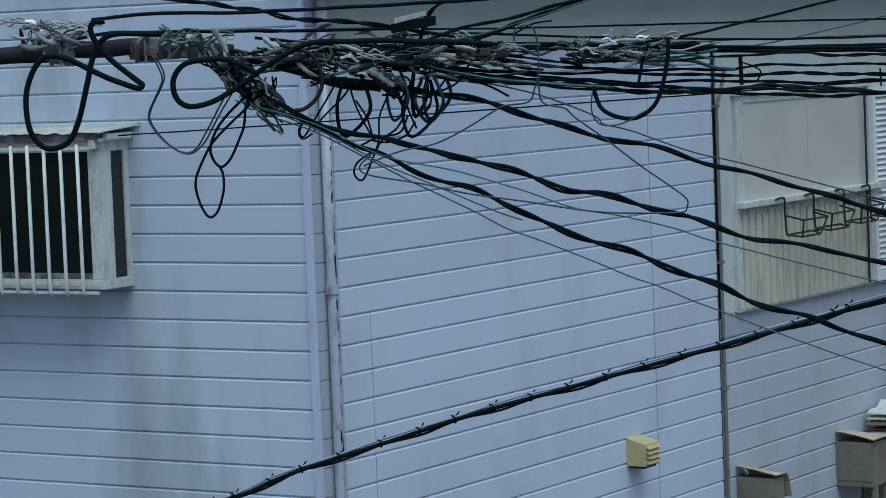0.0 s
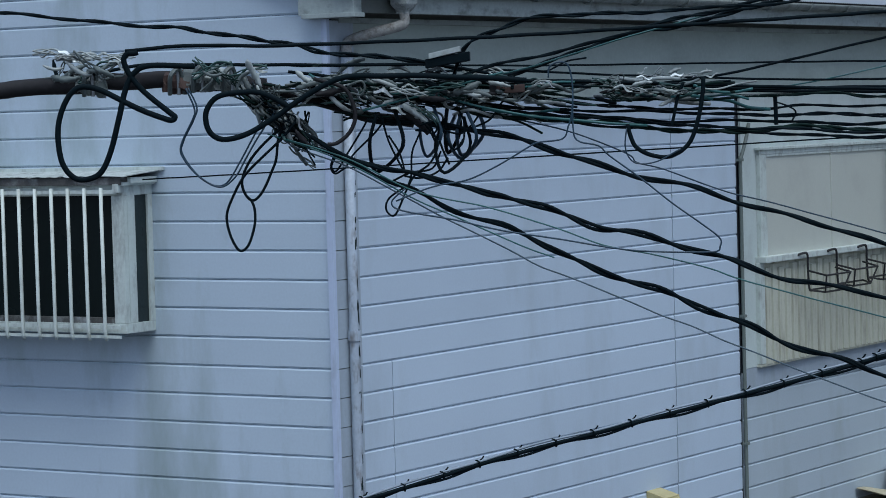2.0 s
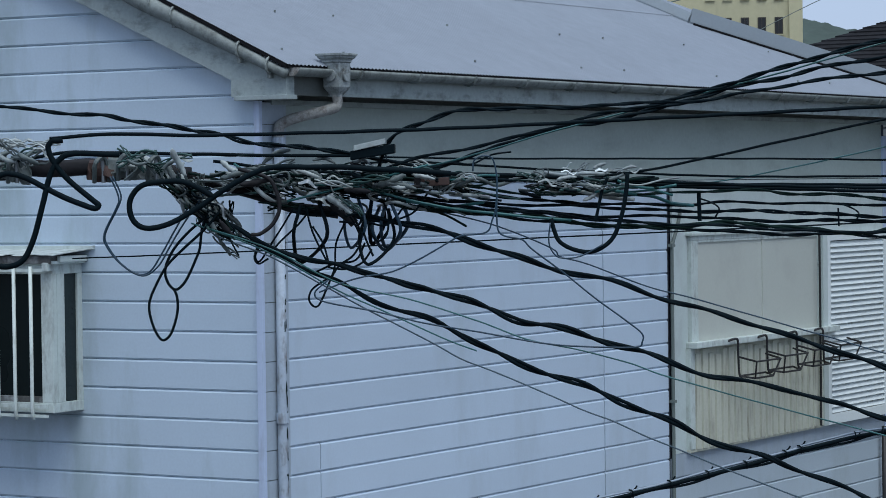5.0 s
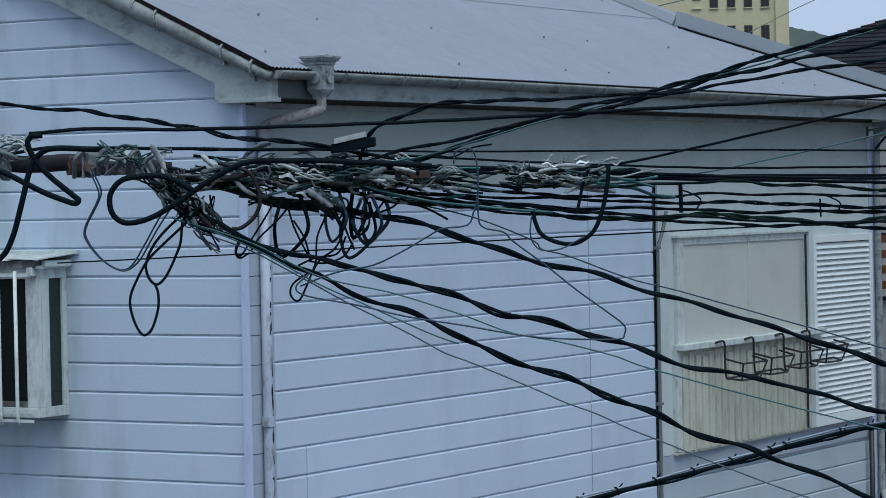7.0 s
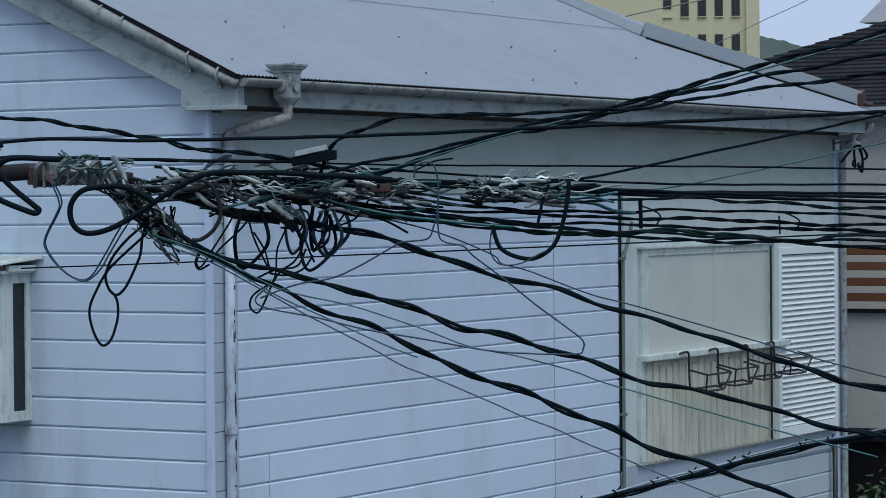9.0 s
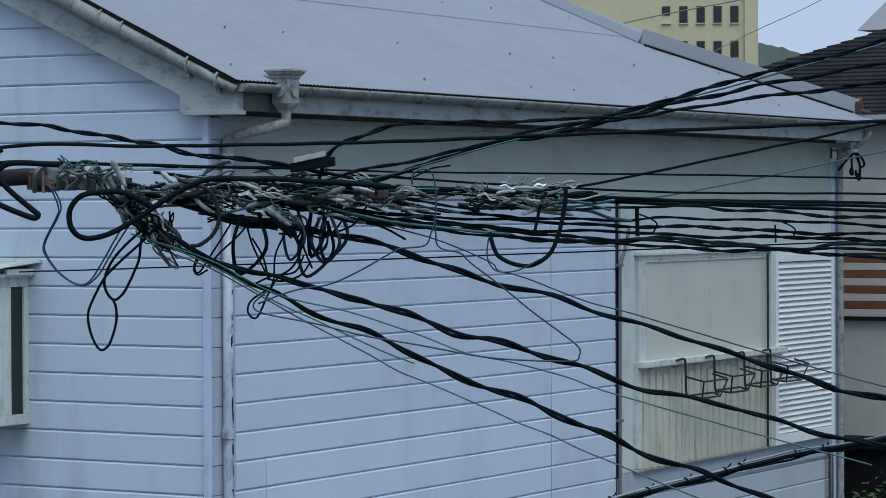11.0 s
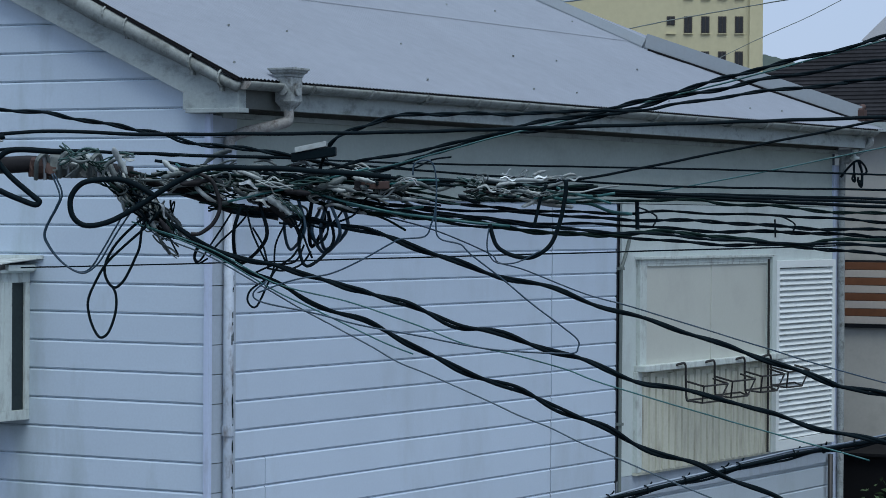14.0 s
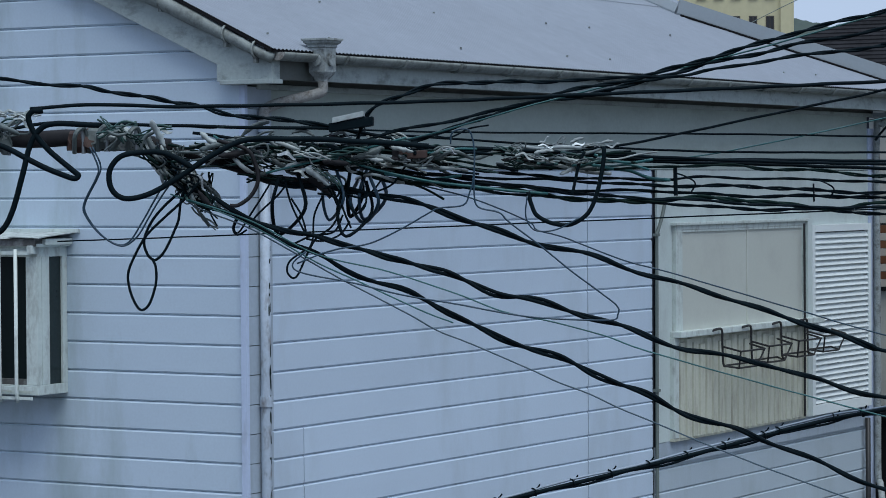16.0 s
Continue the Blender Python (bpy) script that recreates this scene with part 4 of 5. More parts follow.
line(0.0055, BLACK, 0, "black rubber-sheathed overhead cable", (-0.920, 5.066, 0.00), (-0.692, 5.036, 0.00), (-0.503, 5.024, 0.00), (-0.313, 5.019, 0.00), (-0.085, 5.012, 0.00), (0.219, 4.998, 0.00), (0.599, 4.977, 0.00), (0.979, 4.958, 0.00), (1.488, 4.943, 0.00), (2.688, 4.913, 0.00))
line(0.0060, BLACK, 0, "black rubber-sheathed overhead cable", (-0.831, 5.010, 0.06), (-0.544, 5.011, 0.06), (-0.162, 5.005, 0.06), (0.221, 4.995, 0.06), (0.412, 4.988, 0.06), (0.603, 4.962, 0.06), (0.985, 4.949, 0.06), (1.497, 4.928, 0.06), (2.705, 4.885, 0.06))
line(0.0040, BLACK, 0, "thin black overhead wire", (-0.431, 5.054, 0.10), (-0.239, 5.055, 0.10), (0.145, 5.028, 0.10), (0.528, 5.006, 0.10), (0.893, 4.991, 0.10), (1.503, 4.985, 0.10), (2.716, 4.971, 0.10))
line(0.0036, GREENBLK, 2, "black twisted overhead cable", (-0.694, 5.023, 0.02), (-0.351, 4.996, 0.02), (-0.123, 4.982, 0.02), (0.125, 4.945, 0.02), (0.410, 4.933, 0.02), (0.715, 4.947, 0.02), (0.905, 4.942, 0.02), (1.000, 4.929, 0.02), (1.171, 4.926, 0.02), (1.362, 4.912, 0.02), (1.491, 4.905, 0.02), (2.694, 4.856, 0.02))
line(0.0037, BLACK, 2, "black twisted overhead cable", (-0.642, 4.996, 0.10), (-0.316, 4.974, 0.10), (-0.124, 4.956, 0.10), (0.183, 4.922, 0.10), (0.606, 4.895, 0.10), (0.798, 4.908, 0.10), (0.989, 4.903, 0.10), (1.181, 4.892, 0.10), (1.504, 4.880, 0.10), (2.717, 4.837, 0.10))
line(0.0039, BLACK, 2, "black twisted overhead cable", (-0.581, 4.973, 0.04), (-0.352, 4.949, 0.04), (-0.123, 4.927, 0.04), (0.220, 4.900, 0.04), (0.602, 4.884, 0.04), (0.793, 4.877, 0.04), (0.983, 4.868, 0.04), (1.174, 4.860, 0.04), (1.495, 4.849, 0.04), (2.700, 4.809, 0.04))
line(0.0052, GREENBLK, 2, "thick greenish black overhead cable", (-0.464, 4.942, 0.00), (-0.198, 4.898, 0.00), (0.030, 4.876, 0.00), (0.220, 4.852, 0.00), (0.410, 4.834, 0.00), (0.600, 4.831, 0.00), (0.789, 4.832, 0.00), (0.979, 4.821, 0.00), (1.264, 4.803, 0.00), (1.488, 4.812, 0.00), (2.689, 4.781, 0.00))
line(0.0039, BLACK, 2, "black twisted overhead cable", (-0.276, 4.911, 0.06), (0.030, 4.868, 0.06), (0.317, 4.843, 0.06), (0.603, 4.819, 0.06), (0.795, 4.810, 0.06), (0.986, 4.799, 0.06), (1.177, 4.793, 0.06), (1.498, 4.771, 0.06), (2.706, 4.722, 0.06))
line(0.0050, BLACK, 0, "thin dark wire stretched in front of the house", (-2.898, 4.515, 9.75), (-1.566, 4.563, 9.20), (2.787, 4.719, 8.65), (6.831, 4.855, 8.10))
line(0.0046, BLACK, 2, "black twisted service cable rising from the tangle", (-0.386, 4.989, -0.05), (-0.361, 5.055, -0.05), (-0.338, 5.111, -0.05), (-0.291, 5.157, -0.05), (-0.207, 5.187, -0.05), (-0.113, 5.214, -0.05), (0.018, 5.223, -0.05), (0.131, 5.234, -0.05), (0.262, 5.229, -0.05), (0.374, 5.238, -0.05), (0.561, 5.235, -0.05), (0.730, 5.246, -0.05), (0.824, 5.266, -0.05), (1.011, 5.298, -0.05), (1.199, 5.314, -0.05), (1.386, 5.336, -0.05), (1.514, 5.360, -0.05), (2.699, 5.563, -0.05))
line(0.0048, BLACK, 2, "black twisted service cable rising from the tangle", (-0.370, 5.024, 0.00), (-0.237, 5.061, 0.00), (-0.047, 5.105, 0.00), (0.180, 5.156, 0.00), (0.332, 5.190, 0.00), (0.560, 5.237, 0.00), (0.749, 5.291, 0.00), (0.977, 5.345, 0.00), (1.166, 5.401, 0.00), (1.485, 5.487, 0.00), (2.683, 5.805, 0.00))
line(0.0052, BLACK, 2, "black twisted service cable rising from the tangle", (-0.352, 5.012, 0.05), (-0.162, 5.045, 0.05), (0.124, 5.132, 0.05), (0.410, 5.187, 0.05), (0.639, 5.245, 0.05), (0.792, 5.280, 0.05), (0.982, 5.317, 0.05), (1.173, 5.365, 0.05), (1.493, 5.414, 0.05), (2.698, 5.581, 0.05))
line(0.0030, TEAL, 0, "thin green telephone wire rising from the tangle", (-0.427, 4.996, 0.02), (-0.275, 5.025, 0.02), (-0.085, 5.066, 0.02), (0.219, 5.151, 0.02), (0.599, 5.244, 0.02), (0.979, 5.336, 0.02), (1.488, 5.475, 0.02), (2.688, 5.788, 0.02))
line(0.0045, BLACK, 0, "black service cable rising to the next house", (0.335, 4.995, 0.05), (0.507, 5.013, 0.05), (0.697, 5.048, 0.05), (0.983, 5.107, 0.05), (1.365, 5.185, 0.05), (1.494, 5.214, 0.05), (2.699, 5.467, 0.05))
line(0.0025, TEAL, 0, "thin green telephone wire", (0.605, 4.962, 0.10), (0.797, 4.979, 0.10), (1.085, 5.032, 0.10), (1.503, 5.120, 0.10), (2.714, 5.374, 0.10))
line(0.0065, BLACK, 2, "thick black service cable sagging from the tangle", (-0.651, 4.904, -0.05), (-0.424, 4.878, -0.05), (-0.273, 4.845, -0.05), (-0.065, 4.789, -0.05), (0.087, 4.742, -0.05), (0.219, 4.696, -0.05), (0.408, 4.643, -0.05), (0.598, 4.580, -0.05), (0.787, 4.537, -0.05), (0.976, 4.462, -0.05), (1.165, 4.397, -0.05), (1.354, 4.341, -0.05), (1.483, 4.311, -0.05), (2.679, 4.025, -0.05))
line(0.0065, BLACK, 2, "thick black service cable sagging from the tangle", (-0.948, 4.880, -0.10), (-0.854, 4.845, -0.10), (-0.760, 4.800, -0.10), (-0.600, 4.738, -0.10), (-0.500, 4.722, -0.10), (-0.400, 4.685, -0.10), (-0.280, 4.640, -0.10), (-0.200, 4.628, -0.10), (-0.080, 4.600, -0.10), (0.000, 4.568, -0.10), (0.100, 4.528, -0.10), (0.200, 4.507, -0.10), (0.320, 4.462, -0.10), (0.400, 4.440, -0.10), (0.500, 4.417, -0.10), (0.600, 4.381, -0.10), (0.720, 4.342, -0.10), (0.800, 4.323, -0.10), (1.000, 4.273, -0.10), (1.100, 4.243, -0.10), (1.200, 4.222, -0.10), (1.400, 4.170, -0.10), (1.800, 4.080, -0.10), (2.700, 3.870, -0.10))
line(0.0065, BLACK, 2, "thick black service cable sagging from the tangle", (-0.934, 4.851, -0.05), (-0.858, 4.812, -0.05), (-0.740, 4.765, -0.05), (-0.600, 4.703, -0.05), (-0.500, 4.662, -0.05), (-0.400, 4.604, -0.05), (-0.300, 4.557, -0.05), (-0.200, 4.522, -0.05), (-0.100, 4.477, -0.05), (0.000, 4.430, -0.05), (0.100, 4.382, -0.05), (0.200, 4.346, -0.05), (0.300, 4.305, -0.05), (0.400, 4.254, -0.05), (0.500, 4.216, -0.05), (0.600, 4.180, -0.05), (0.700, 4.134, -0.05), (0.800, 4.095, -0.05), (0.900, 4.060, -0.05), (1.000, 4.015, -0.05), (1.200, 3.938, -0.05), (1.400, 3.860, -0.05), (1.800, 3.700, -0.05), (2.700, 3.360, -0.05))
line(0.0028, SLATE, 0, "thin slate-blue telephone wire", (-1.080, 5.030, 0.05), (-1.050, 5.015, 0.03), (-1.000, 4.950, -0.06), (-0.948, 4.880, -0.10), (-0.908, 4.822, -0.11), (-0.720, 4.745, -0.12), (-0.550, 4.650, -0.12), (-0.400, 4.565, -0.12), (-0.200, 4.460, -0.12), (-0.100, 4.402, -0.12), (0.000, 4.362, -0.12), (0.200, 4.275, -0.12), (0.300, 4.228, -0.12), (0.400, 4.190, -0.12), (0.500, 4.142, -0.12), (0.600, 4.100, -0.12), (0.800, 4.015, -0.12), (1.000, 3.935, -0.12), (1.200, 3.860, -0.12), (1.400, 3.785, -0.12), (1.800, 3.630, -0.12), (2.700, 3.300, -0.12))
line(0.0026, TEAL, 0, "thin teal telephone wire", (-0.925, 4.843, -0.14), (-0.719, 4.772, -0.14), (-0.494, 4.657, -0.14), (-0.269, 4.602, -0.14), (-0.044, 4.528, -0.14), (0.125, 4.463, -0.14), (0.293, 4.427, -0.14), (0.462, 4.380, -0.14), (0.593, 4.332, -0.14), (0.968, 4.223, -0.14), (1.470, 4.085, -0.14))
line(0.0026, TEAL, 0, "thin teal telephone wire", (-0.982, 4.861, -0.13), (-0.794, 4.791, -0.13), (-0.663, 4.727, -0.13), (-0.494, 4.629, -0.13), (-0.344, 4.560, -0.13), (-0.156, 4.471, -0.13), (-0.044, 4.427, -0.13))
line(0.0028, BLUE, 0, "thin blue wire in a long slack loop", (0.030, 4.972, -0.16), (0.028, 4.860, -0.16), (0.041, 4.812, -0.16), (0.109, 4.793, -0.16), (0.143, 4.761, -0.16), (0.244, 4.683, -0.16), (0.350, 4.596, -0.16), (0.442, 4.527, -0.16), (0.498, 4.482, -0.16), (0.501, 4.453, -0.16), (0.475, 4.434, -0.16), (0.312, 4.439, -0.16), (0.182, 4.450, -0.16), (-0.004, 4.485, -0.16), (-0.227, 4.525, -0.16), (-0.375, 4.563, -0.16), (-0.538, 4.595, -0.16), (-0.575, 4.625, -0.16), (-0.530, 4.668, -0.16))
line(0.0028, BLUE, 0, "thin blue wire tied below the bundle", (-0.049, 5.020, -0.16), (-0.045, 5.054, -0.16), (-0.017, 5.070, -0.16), (0.012, 5.064, -0.16), (0.025, 5.031, -0.16), (0.030, 4.972, -0.16), (0.024, 4.894, -0.16), (0.013, 4.860, -0.16), (-0.008, 4.818, -0.16), (-0.088, 4.809, -0.16), (-0.123, 4.792, -0.16), (-0.225, 4.735, -0.16), (-0.318, 4.693, -0.16), (-0.411, 4.678, -0.16), (-0.486, 4.657, -0.16), (-0.560, 4.628, -0.16))
line(0.0026, BLUE, 0, "thin dark blue telephone wire", (-0.160, 4.887, 0.00), (0.030, 4.836, 0.00), (0.207, 4.761, 0.00), (0.239, 4.731, 0.00), (0.334, 4.704, 0.00), (0.525, 4.629, 0.00), (0.696, 4.582, 0.00), (1.133, 4.451, 0.00), (1.491, 4.348, 0.00), (2.693, 4.040, 0.00))
line(0.0075, BLACK, 0, "black cable coil hanging below the bundle", (0.207, 4.862, -0.12), (0.217, 4.819, -0.12), (0.236, 4.783, -0.12), (0.283, 4.756, -0.12), (0.349, 4.752, -0.12), (0.405, 4.788, -0.12), (0.438, 4.863, -0.12), (0.456, 4.951, -0.12), (0.460, 5.007, -0.12))
line(0.0026, BLUE, 0, "thin blue wire loop hanging below the bundle", (0.204, 4.847, -0.13), (0.198, 4.791, -0.13), (0.208, 4.754, -0.13), (0.236, 4.731, -0.13), (0.301, 4.735, -0.13), (0.376, 4.773, -0.13))
line(0.0060, BLACK, 0, "short black cable tail on the bundle", (0.353, 4.848, -0.10), (0.364, 4.895, -0.10), (0.377, 4.951, -0.10), (0.395, 4.994, -0.10))
line(0.0095, BLACK, 0, "thick black cable bent into a round loop", (-0.120, 5.014, -0.20), (-0.418, 5.035, -0.20), (-0.566, 5.040, -0.20), (-0.715, 5.039, -0.20), (-0.845, 4.983, -0.20), (-0.956, 4.908, -0.20), (-1.049, 4.861, -0.20), (-1.123, 4.846, -0.20), (-1.168, 4.879, -0.20), (-1.175, 4.935, -0.20), (-1.146, 4.980, -0.20), (-1.086, 4.998, -0.20), (-1.012, 4.999, -0.20), (-0.947, 4.977, -0.20), (-0.900, 4.945, -0.20))
line(0.0095, BLACK, 0, "thick black cable hanging in a big open loop", (-1.391, 5.139, -0.22), (-1.410, 5.137, -0.22), (-1.428, 5.134, -0.22), (-1.438, 5.114, -0.22), (-1.423, 5.074, -0.22), (-1.373, 5.008, -0.22), (-1.293, 4.942, -0.22), (-1.275, 4.923, -0.22), (-1.295, 4.916, -0.22), (-1.357, 4.938, -0.22), (-1.448, 4.983, -0.22), (-1.539, 5.027, -0.22), (-1.594, 5.027, -0.22), (-1.638, 4.978, -0.22), (-1.662, 4.896, -0.22), (-1.657, 4.804, -0.22), (-1.631, 4.748, -0.22), (-1.586, 4.727, -0.22), (-1.530, 4.744, -0.22), (-1.490, 4.818, -0.22), (-1.459, 4.928, -0.22), (-1.436, 5.015, -0.22), (-1.405, 5.073, -0.22), (-1.352, 5.094, -0.22), (-1.205, 5.090, -0.22))
line(0.0030, BLUE, 0, "thin blue wire pair in a hanging loop", (-1.245, 5.020, -0.10), (-1.218, 4.958, -0.10), (-1.228, 4.916, -0.10), (-1.267, 4.841, -0.10), (-1.270, 4.800, -0.10), (-1.229, 4.738, -0.10), (-1.172, 4.695, -0.10), (-1.125, 4.702, -0.10), (-1.079, 4.770, -0.10), (-1.038, 4.842, -0.10), (-0.982, 4.927, -0.10), (-0.910, 4.974, -0.10))
line(0.0030, BLUE, 0, "thin blue wire pair in a hanging loop", (-1.250, 5.019, -0.12), (-1.223, 4.950, -0.12), (-1.232, 4.912, -0.12), (-1.272, 4.830, -0.12), (-1.264, 4.785, -0.12), (-1.215, 4.725, -0.12), (-1.147, 4.688, -0.12), (-1.095, 4.720, -0.12), (-1.054, 4.786, -0.12), (-1.020, 4.842, -0.12), (-0.955, 4.936, -0.12))
line(0.0050, BLACK, 0, "thin black wire loop", (-0.908, 4.908, -0.12), (-0.945, 4.852, -0.12), (-0.956, 4.777, -0.12), (-0.971, 4.739, -0.12), (-0.992, 4.692, -0.12), (-1.014, 4.658, -0.12), (-1.038, 4.641, -0.12), (-1.063, 4.664, -0.12), (-1.072, 4.707, -0.12), (-1.050, 4.763, -0.12), (-1.002, 4.823, -0.12), (-0.936, 4.880, -0.12))
line(0.0045, BLACK, 0, "black wire loop shaped like a drop", (-1.040, 4.640, -0.14), (-1.031, 4.614, -0.14), (-1.032, 4.562, -0.14), (-1.053, 4.498, -0.14), (-1.079, 4.475, -0.14), (-1.101, 4.498, -0.14), (-1.118, 4.542, -0.14), (-1.124, 4.595, -0.14), (-1.104, 4.651, -0.14), (-1.065, 4.719, -0.14), (-1.003, 4.782, -0.14), (-0.934, 4.843, -0.14), (-0.887, 4.899, -0.14))
line(0.0036, BLACK, 0, "slack black wire loop in the tangle", (-0.584, 4.915, -0.06), (-0.627, 4.858, -0.06), (-0.702, 4.786, -0.06), (-0.729, 4.745, -0.06))
line(0.0036, BLACK, 0, "slack black wire loop in the tangle", (-0.607, 4.915, -0.08), (-0.584, 4.825, -0.08), (-0.535, 4.721, -0.08))
line(0.0036, BLACK, 0, "slack black wire loop in the tangle", (-0.584, 4.844, -0.08), (-0.550, 4.787, -0.08), (-0.531, 4.716, -0.08))
line(0.0036, BLACK, 0, "slack black wire loop in the tangle", (-0.444, 4.873, -0.10), (-0.421, 4.807, -0.10), (-0.447, 4.750, -0.10), (-0.496, 4.713, -0.10), (-0.524, 4.671, -0.10), (-0.567, 4.581, -0.10), (-0.597, 4.598, -0.10), (-0.586, 4.637, -0.10), (-0.530, 4.675, -0.10))
line(0.0036, BLACK, 0, "slack black wire loop in the tangle", (-0.480, 4.851, -0.06), (-0.508, 4.787, -0.06), (-0.513, 4.712, -0.06), (-0.524, 4.678, -0.06))
line(0.0036, BLACK, 0, "slack black wire loop in the tangle", (-0.422, 4.844, -0.08), (-0.403, 4.788, -0.08), (-0.384, 4.743, -0.08))
line(0.0036, BLACK, 0, "slack black wire loop in the tangle", (-0.370, 4.788, -0.06), (-0.338, 4.816, -0.06), (-0.333, 4.882, -0.06), (-0.348, 4.920, -0.06))
line(0.0036, BLACK, 0, "slack black wire loop in the tangle", (-0.404, 4.863, -0.06), (-0.389, 4.814, -0.06), (-0.363, 4.792, -0.06), (-0.336, 4.826, -0.06))
line(0.0036, BLACK, 0, "slack black wire loop in the tangle", (-0.536, 4.708, -0.06), (-0.479, 4.700, -0.06), (-0.423, 4.721, -0.06), (-0.389, 4.765, -0.06))
line(0.0036, BLACK, 0, "slack black wire loop in the tangle", (-0.653, 4.904, -0.02), (-0.690, 4.843, -0.02), (-0.728, 4.786, -0.02), (-0.766, 4.729, -0.02), (-0.781, 4.748, -0.02), (-0.756, 4.795, -0.02))
line(0.0036, BLACK, 0, "slack black wire loop in the tangle", (-0.498, 4.919, -0.08), (-0.451, 4.863, -0.08), (-0.422, 4.803, -0.08))
line(0.0036, BLACK, 0, "slack black wire loop in the tangle", (-0.273, 4.920, -0.06), (-0.306, 4.873, -0.06), (-0.348, 4.844, -0.06), (-0.423, 4.863, -0.06))
line(0.0036, BLACK, 0, "slack black wire loop in the tangle", (-0.763, 4.796, -0.06), (-0.781, 4.745, -0.06), (-0.766, 4.722, -0.06), (-0.734, 4.739, -0.06))
line(0.0036, BLACK, 0, "slack black wire loop in the tangle", (-0.178, 4.977, -0.06), (-0.216, 4.930, -0.06), (-0.254, 4.883, -0.06), (-0.348, 4.848, -0.06))
line(0.0036, BLACK, 0, "slack black wire loop in the tangle", (-0.574, 4.693, -0.06), (-0.513, 4.719, -0.06), (-0.442, 4.731, -0.06), (-0.412, 4.788, -0.06))
line(0.0070, BROWN, 0, "dark grey-brown cable curving through the tangle", (-0.822, 5.039, -0.15), (-0.728, 5.008, -0.15), (-0.696, 4.959, -0.15), (-0.688, 4.903, -0.15), (-0.711, 4.855, -0.15), (-0.748, 4.825, -0.15), (-0.782, 4.821, -0.15))
line(0.0040, TEAL, 0, "green wire across the tangle", (-0.666, 4.928, -0.10), (-0.535, 4.960, -0.10), (-0.422, 4.985, -0.10), (-0.328, 5.010, -0.10), (-0.197, 5.043, -0.10))
line(0.0040, TEAL, 0, "green wire across the tangle", (-0.591, 4.985, -0.10), (-0.422, 4.972, -0.10), (-0.271, 4.930, -0.10), (-0.121, 4.898, -0.10))
line(0.0050, TEAL, 0, "green wire along the bundle", (-0.273, 4.924, -0.06), (-0.122, 4.898, -0.06), (0.067, 4.874, -0.06), (0.275, 4.853, -0.06))
tied(0.0102, BLACK, 0, "black cable lashed to a steel messenger wire", (-3.541, 2.376, 4.00), (-2.134, 2.720, 4.00), (-1.548, 2.875, 4.00), (-1.351, 2.950, 4.00), (-1.169, 3.013, 4.00), (-0.739, 3.136, 4.00), (-0.462, 3.217, 4.00), (-0.185, 3.290, 4.00), (0.090, 3.353, 4.00), (0.364, 3.420, 4.00), (0.639, 3.485, 4.00), (0.912, 3.550, 4.00), (1.185, 3.617, 4.00), (1.457, 3.688, 4.00), (1.642, 3.734, 4.00), (3.602, 4.183, 4.00), (12.60, 5.30, 15.75))
line(0.0130, PALECABLE, 0, "pale blue-grey cables strung behind the roof", (-0.794, 7.284, 24.00), (1.369, 7.548, 24.00), (2.112, 7.632, 24.00), (2.855, 7.730, 24.00), (5.964, 8.108, 24.00))
line(0.0130, PALECABLE, 0, "pale blue-grey cables strung behind the roof", (-0.802, 7.285, 24.30), (1.381, 7.545, 24.30), (2.131, 7.629, 24.30), (2.880, 7.728, 24.30), (6.017, 8.109, 24.30))
line(0.0130, PALECABLE, 0, "pale blue-grey cables strung behind the roof", (-0.810, 7.285, 24.60), (1.392, 7.543, 24.60), (2.149, 7.626, 24.60), (2.905, 7.726, 24.60), (6.070, 8.110, 24.60))
line(0.0130, PALECABLE, 0, "pale blue-grey cables strung behind the roof", (-0.818, 7.286, 24.90), (1.404, 7.539, 24.90), (2.167, 7.623, 24.90), (2.930, 7.723, 24.90), (6.123, 8.110, 24.90))
line(0.0080, CONDUIT, 0, "thin wire strung behind the roof", (-0.842, 6.495, 26.00), (1.950, 7.209, 26.00), (3.452, 7.517, 26.00), (5.368, 7.844, 26.00), (7.749, 8.184, 26.00))
line(0.0060, CONDUIT, 0, "thin wire strung behind the roof", (2.356, 6.445, 32.00), (4.361, 7.460, 32.00), (5.280, 7.882, 32.00), (6.263, 8.386, 32.00), (8.207, 9.296, 32.00), (15.40, 9.774, 48.40))
line(0.0042, BLACK, 2, "black twisted overhead cable", (-0.430, 4.958, 0.08), (-0.162, 4.921, 0.08), (0.145, 4.888, 0.08), (0.413, 4.862, 0.08), (0.700, 4.856, 0.08), (0.988, 4.843, 0.08), (1.179, 4.836, 0.08), (1.501, 4.828, 0.08), (2.712, 4.789, 0.08))
line(0.0040, BLACK, 2, "black twisted overhead cable", (-0.311, 4.935, -0.03), (-0.046, 4.898, -0.03), (0.219, 4.869, -0.03), (0.503, 4.846, -0.03), (0.787, 4.824, -0.03), (0.976, 4.812, -0.03), (1.204, 4.807, -0.03), (1.484, 4.795, -0.03), (2.680, 4.758, -0.03))
line(0.0050, BLACK, 0, "black rubber-sheathed overhead cable", (-0.771, 5.052, 0.03), (-0.504, 5.038, 0.03), (-0.161, 5.018, 0.03), (0.182, 5.002, 0.03), (0.601, 4.968, 0.03), (0.982, 4.964, 0.03), (1.492, 4.954, 0.03), (2.696, 4.929, 0.03))
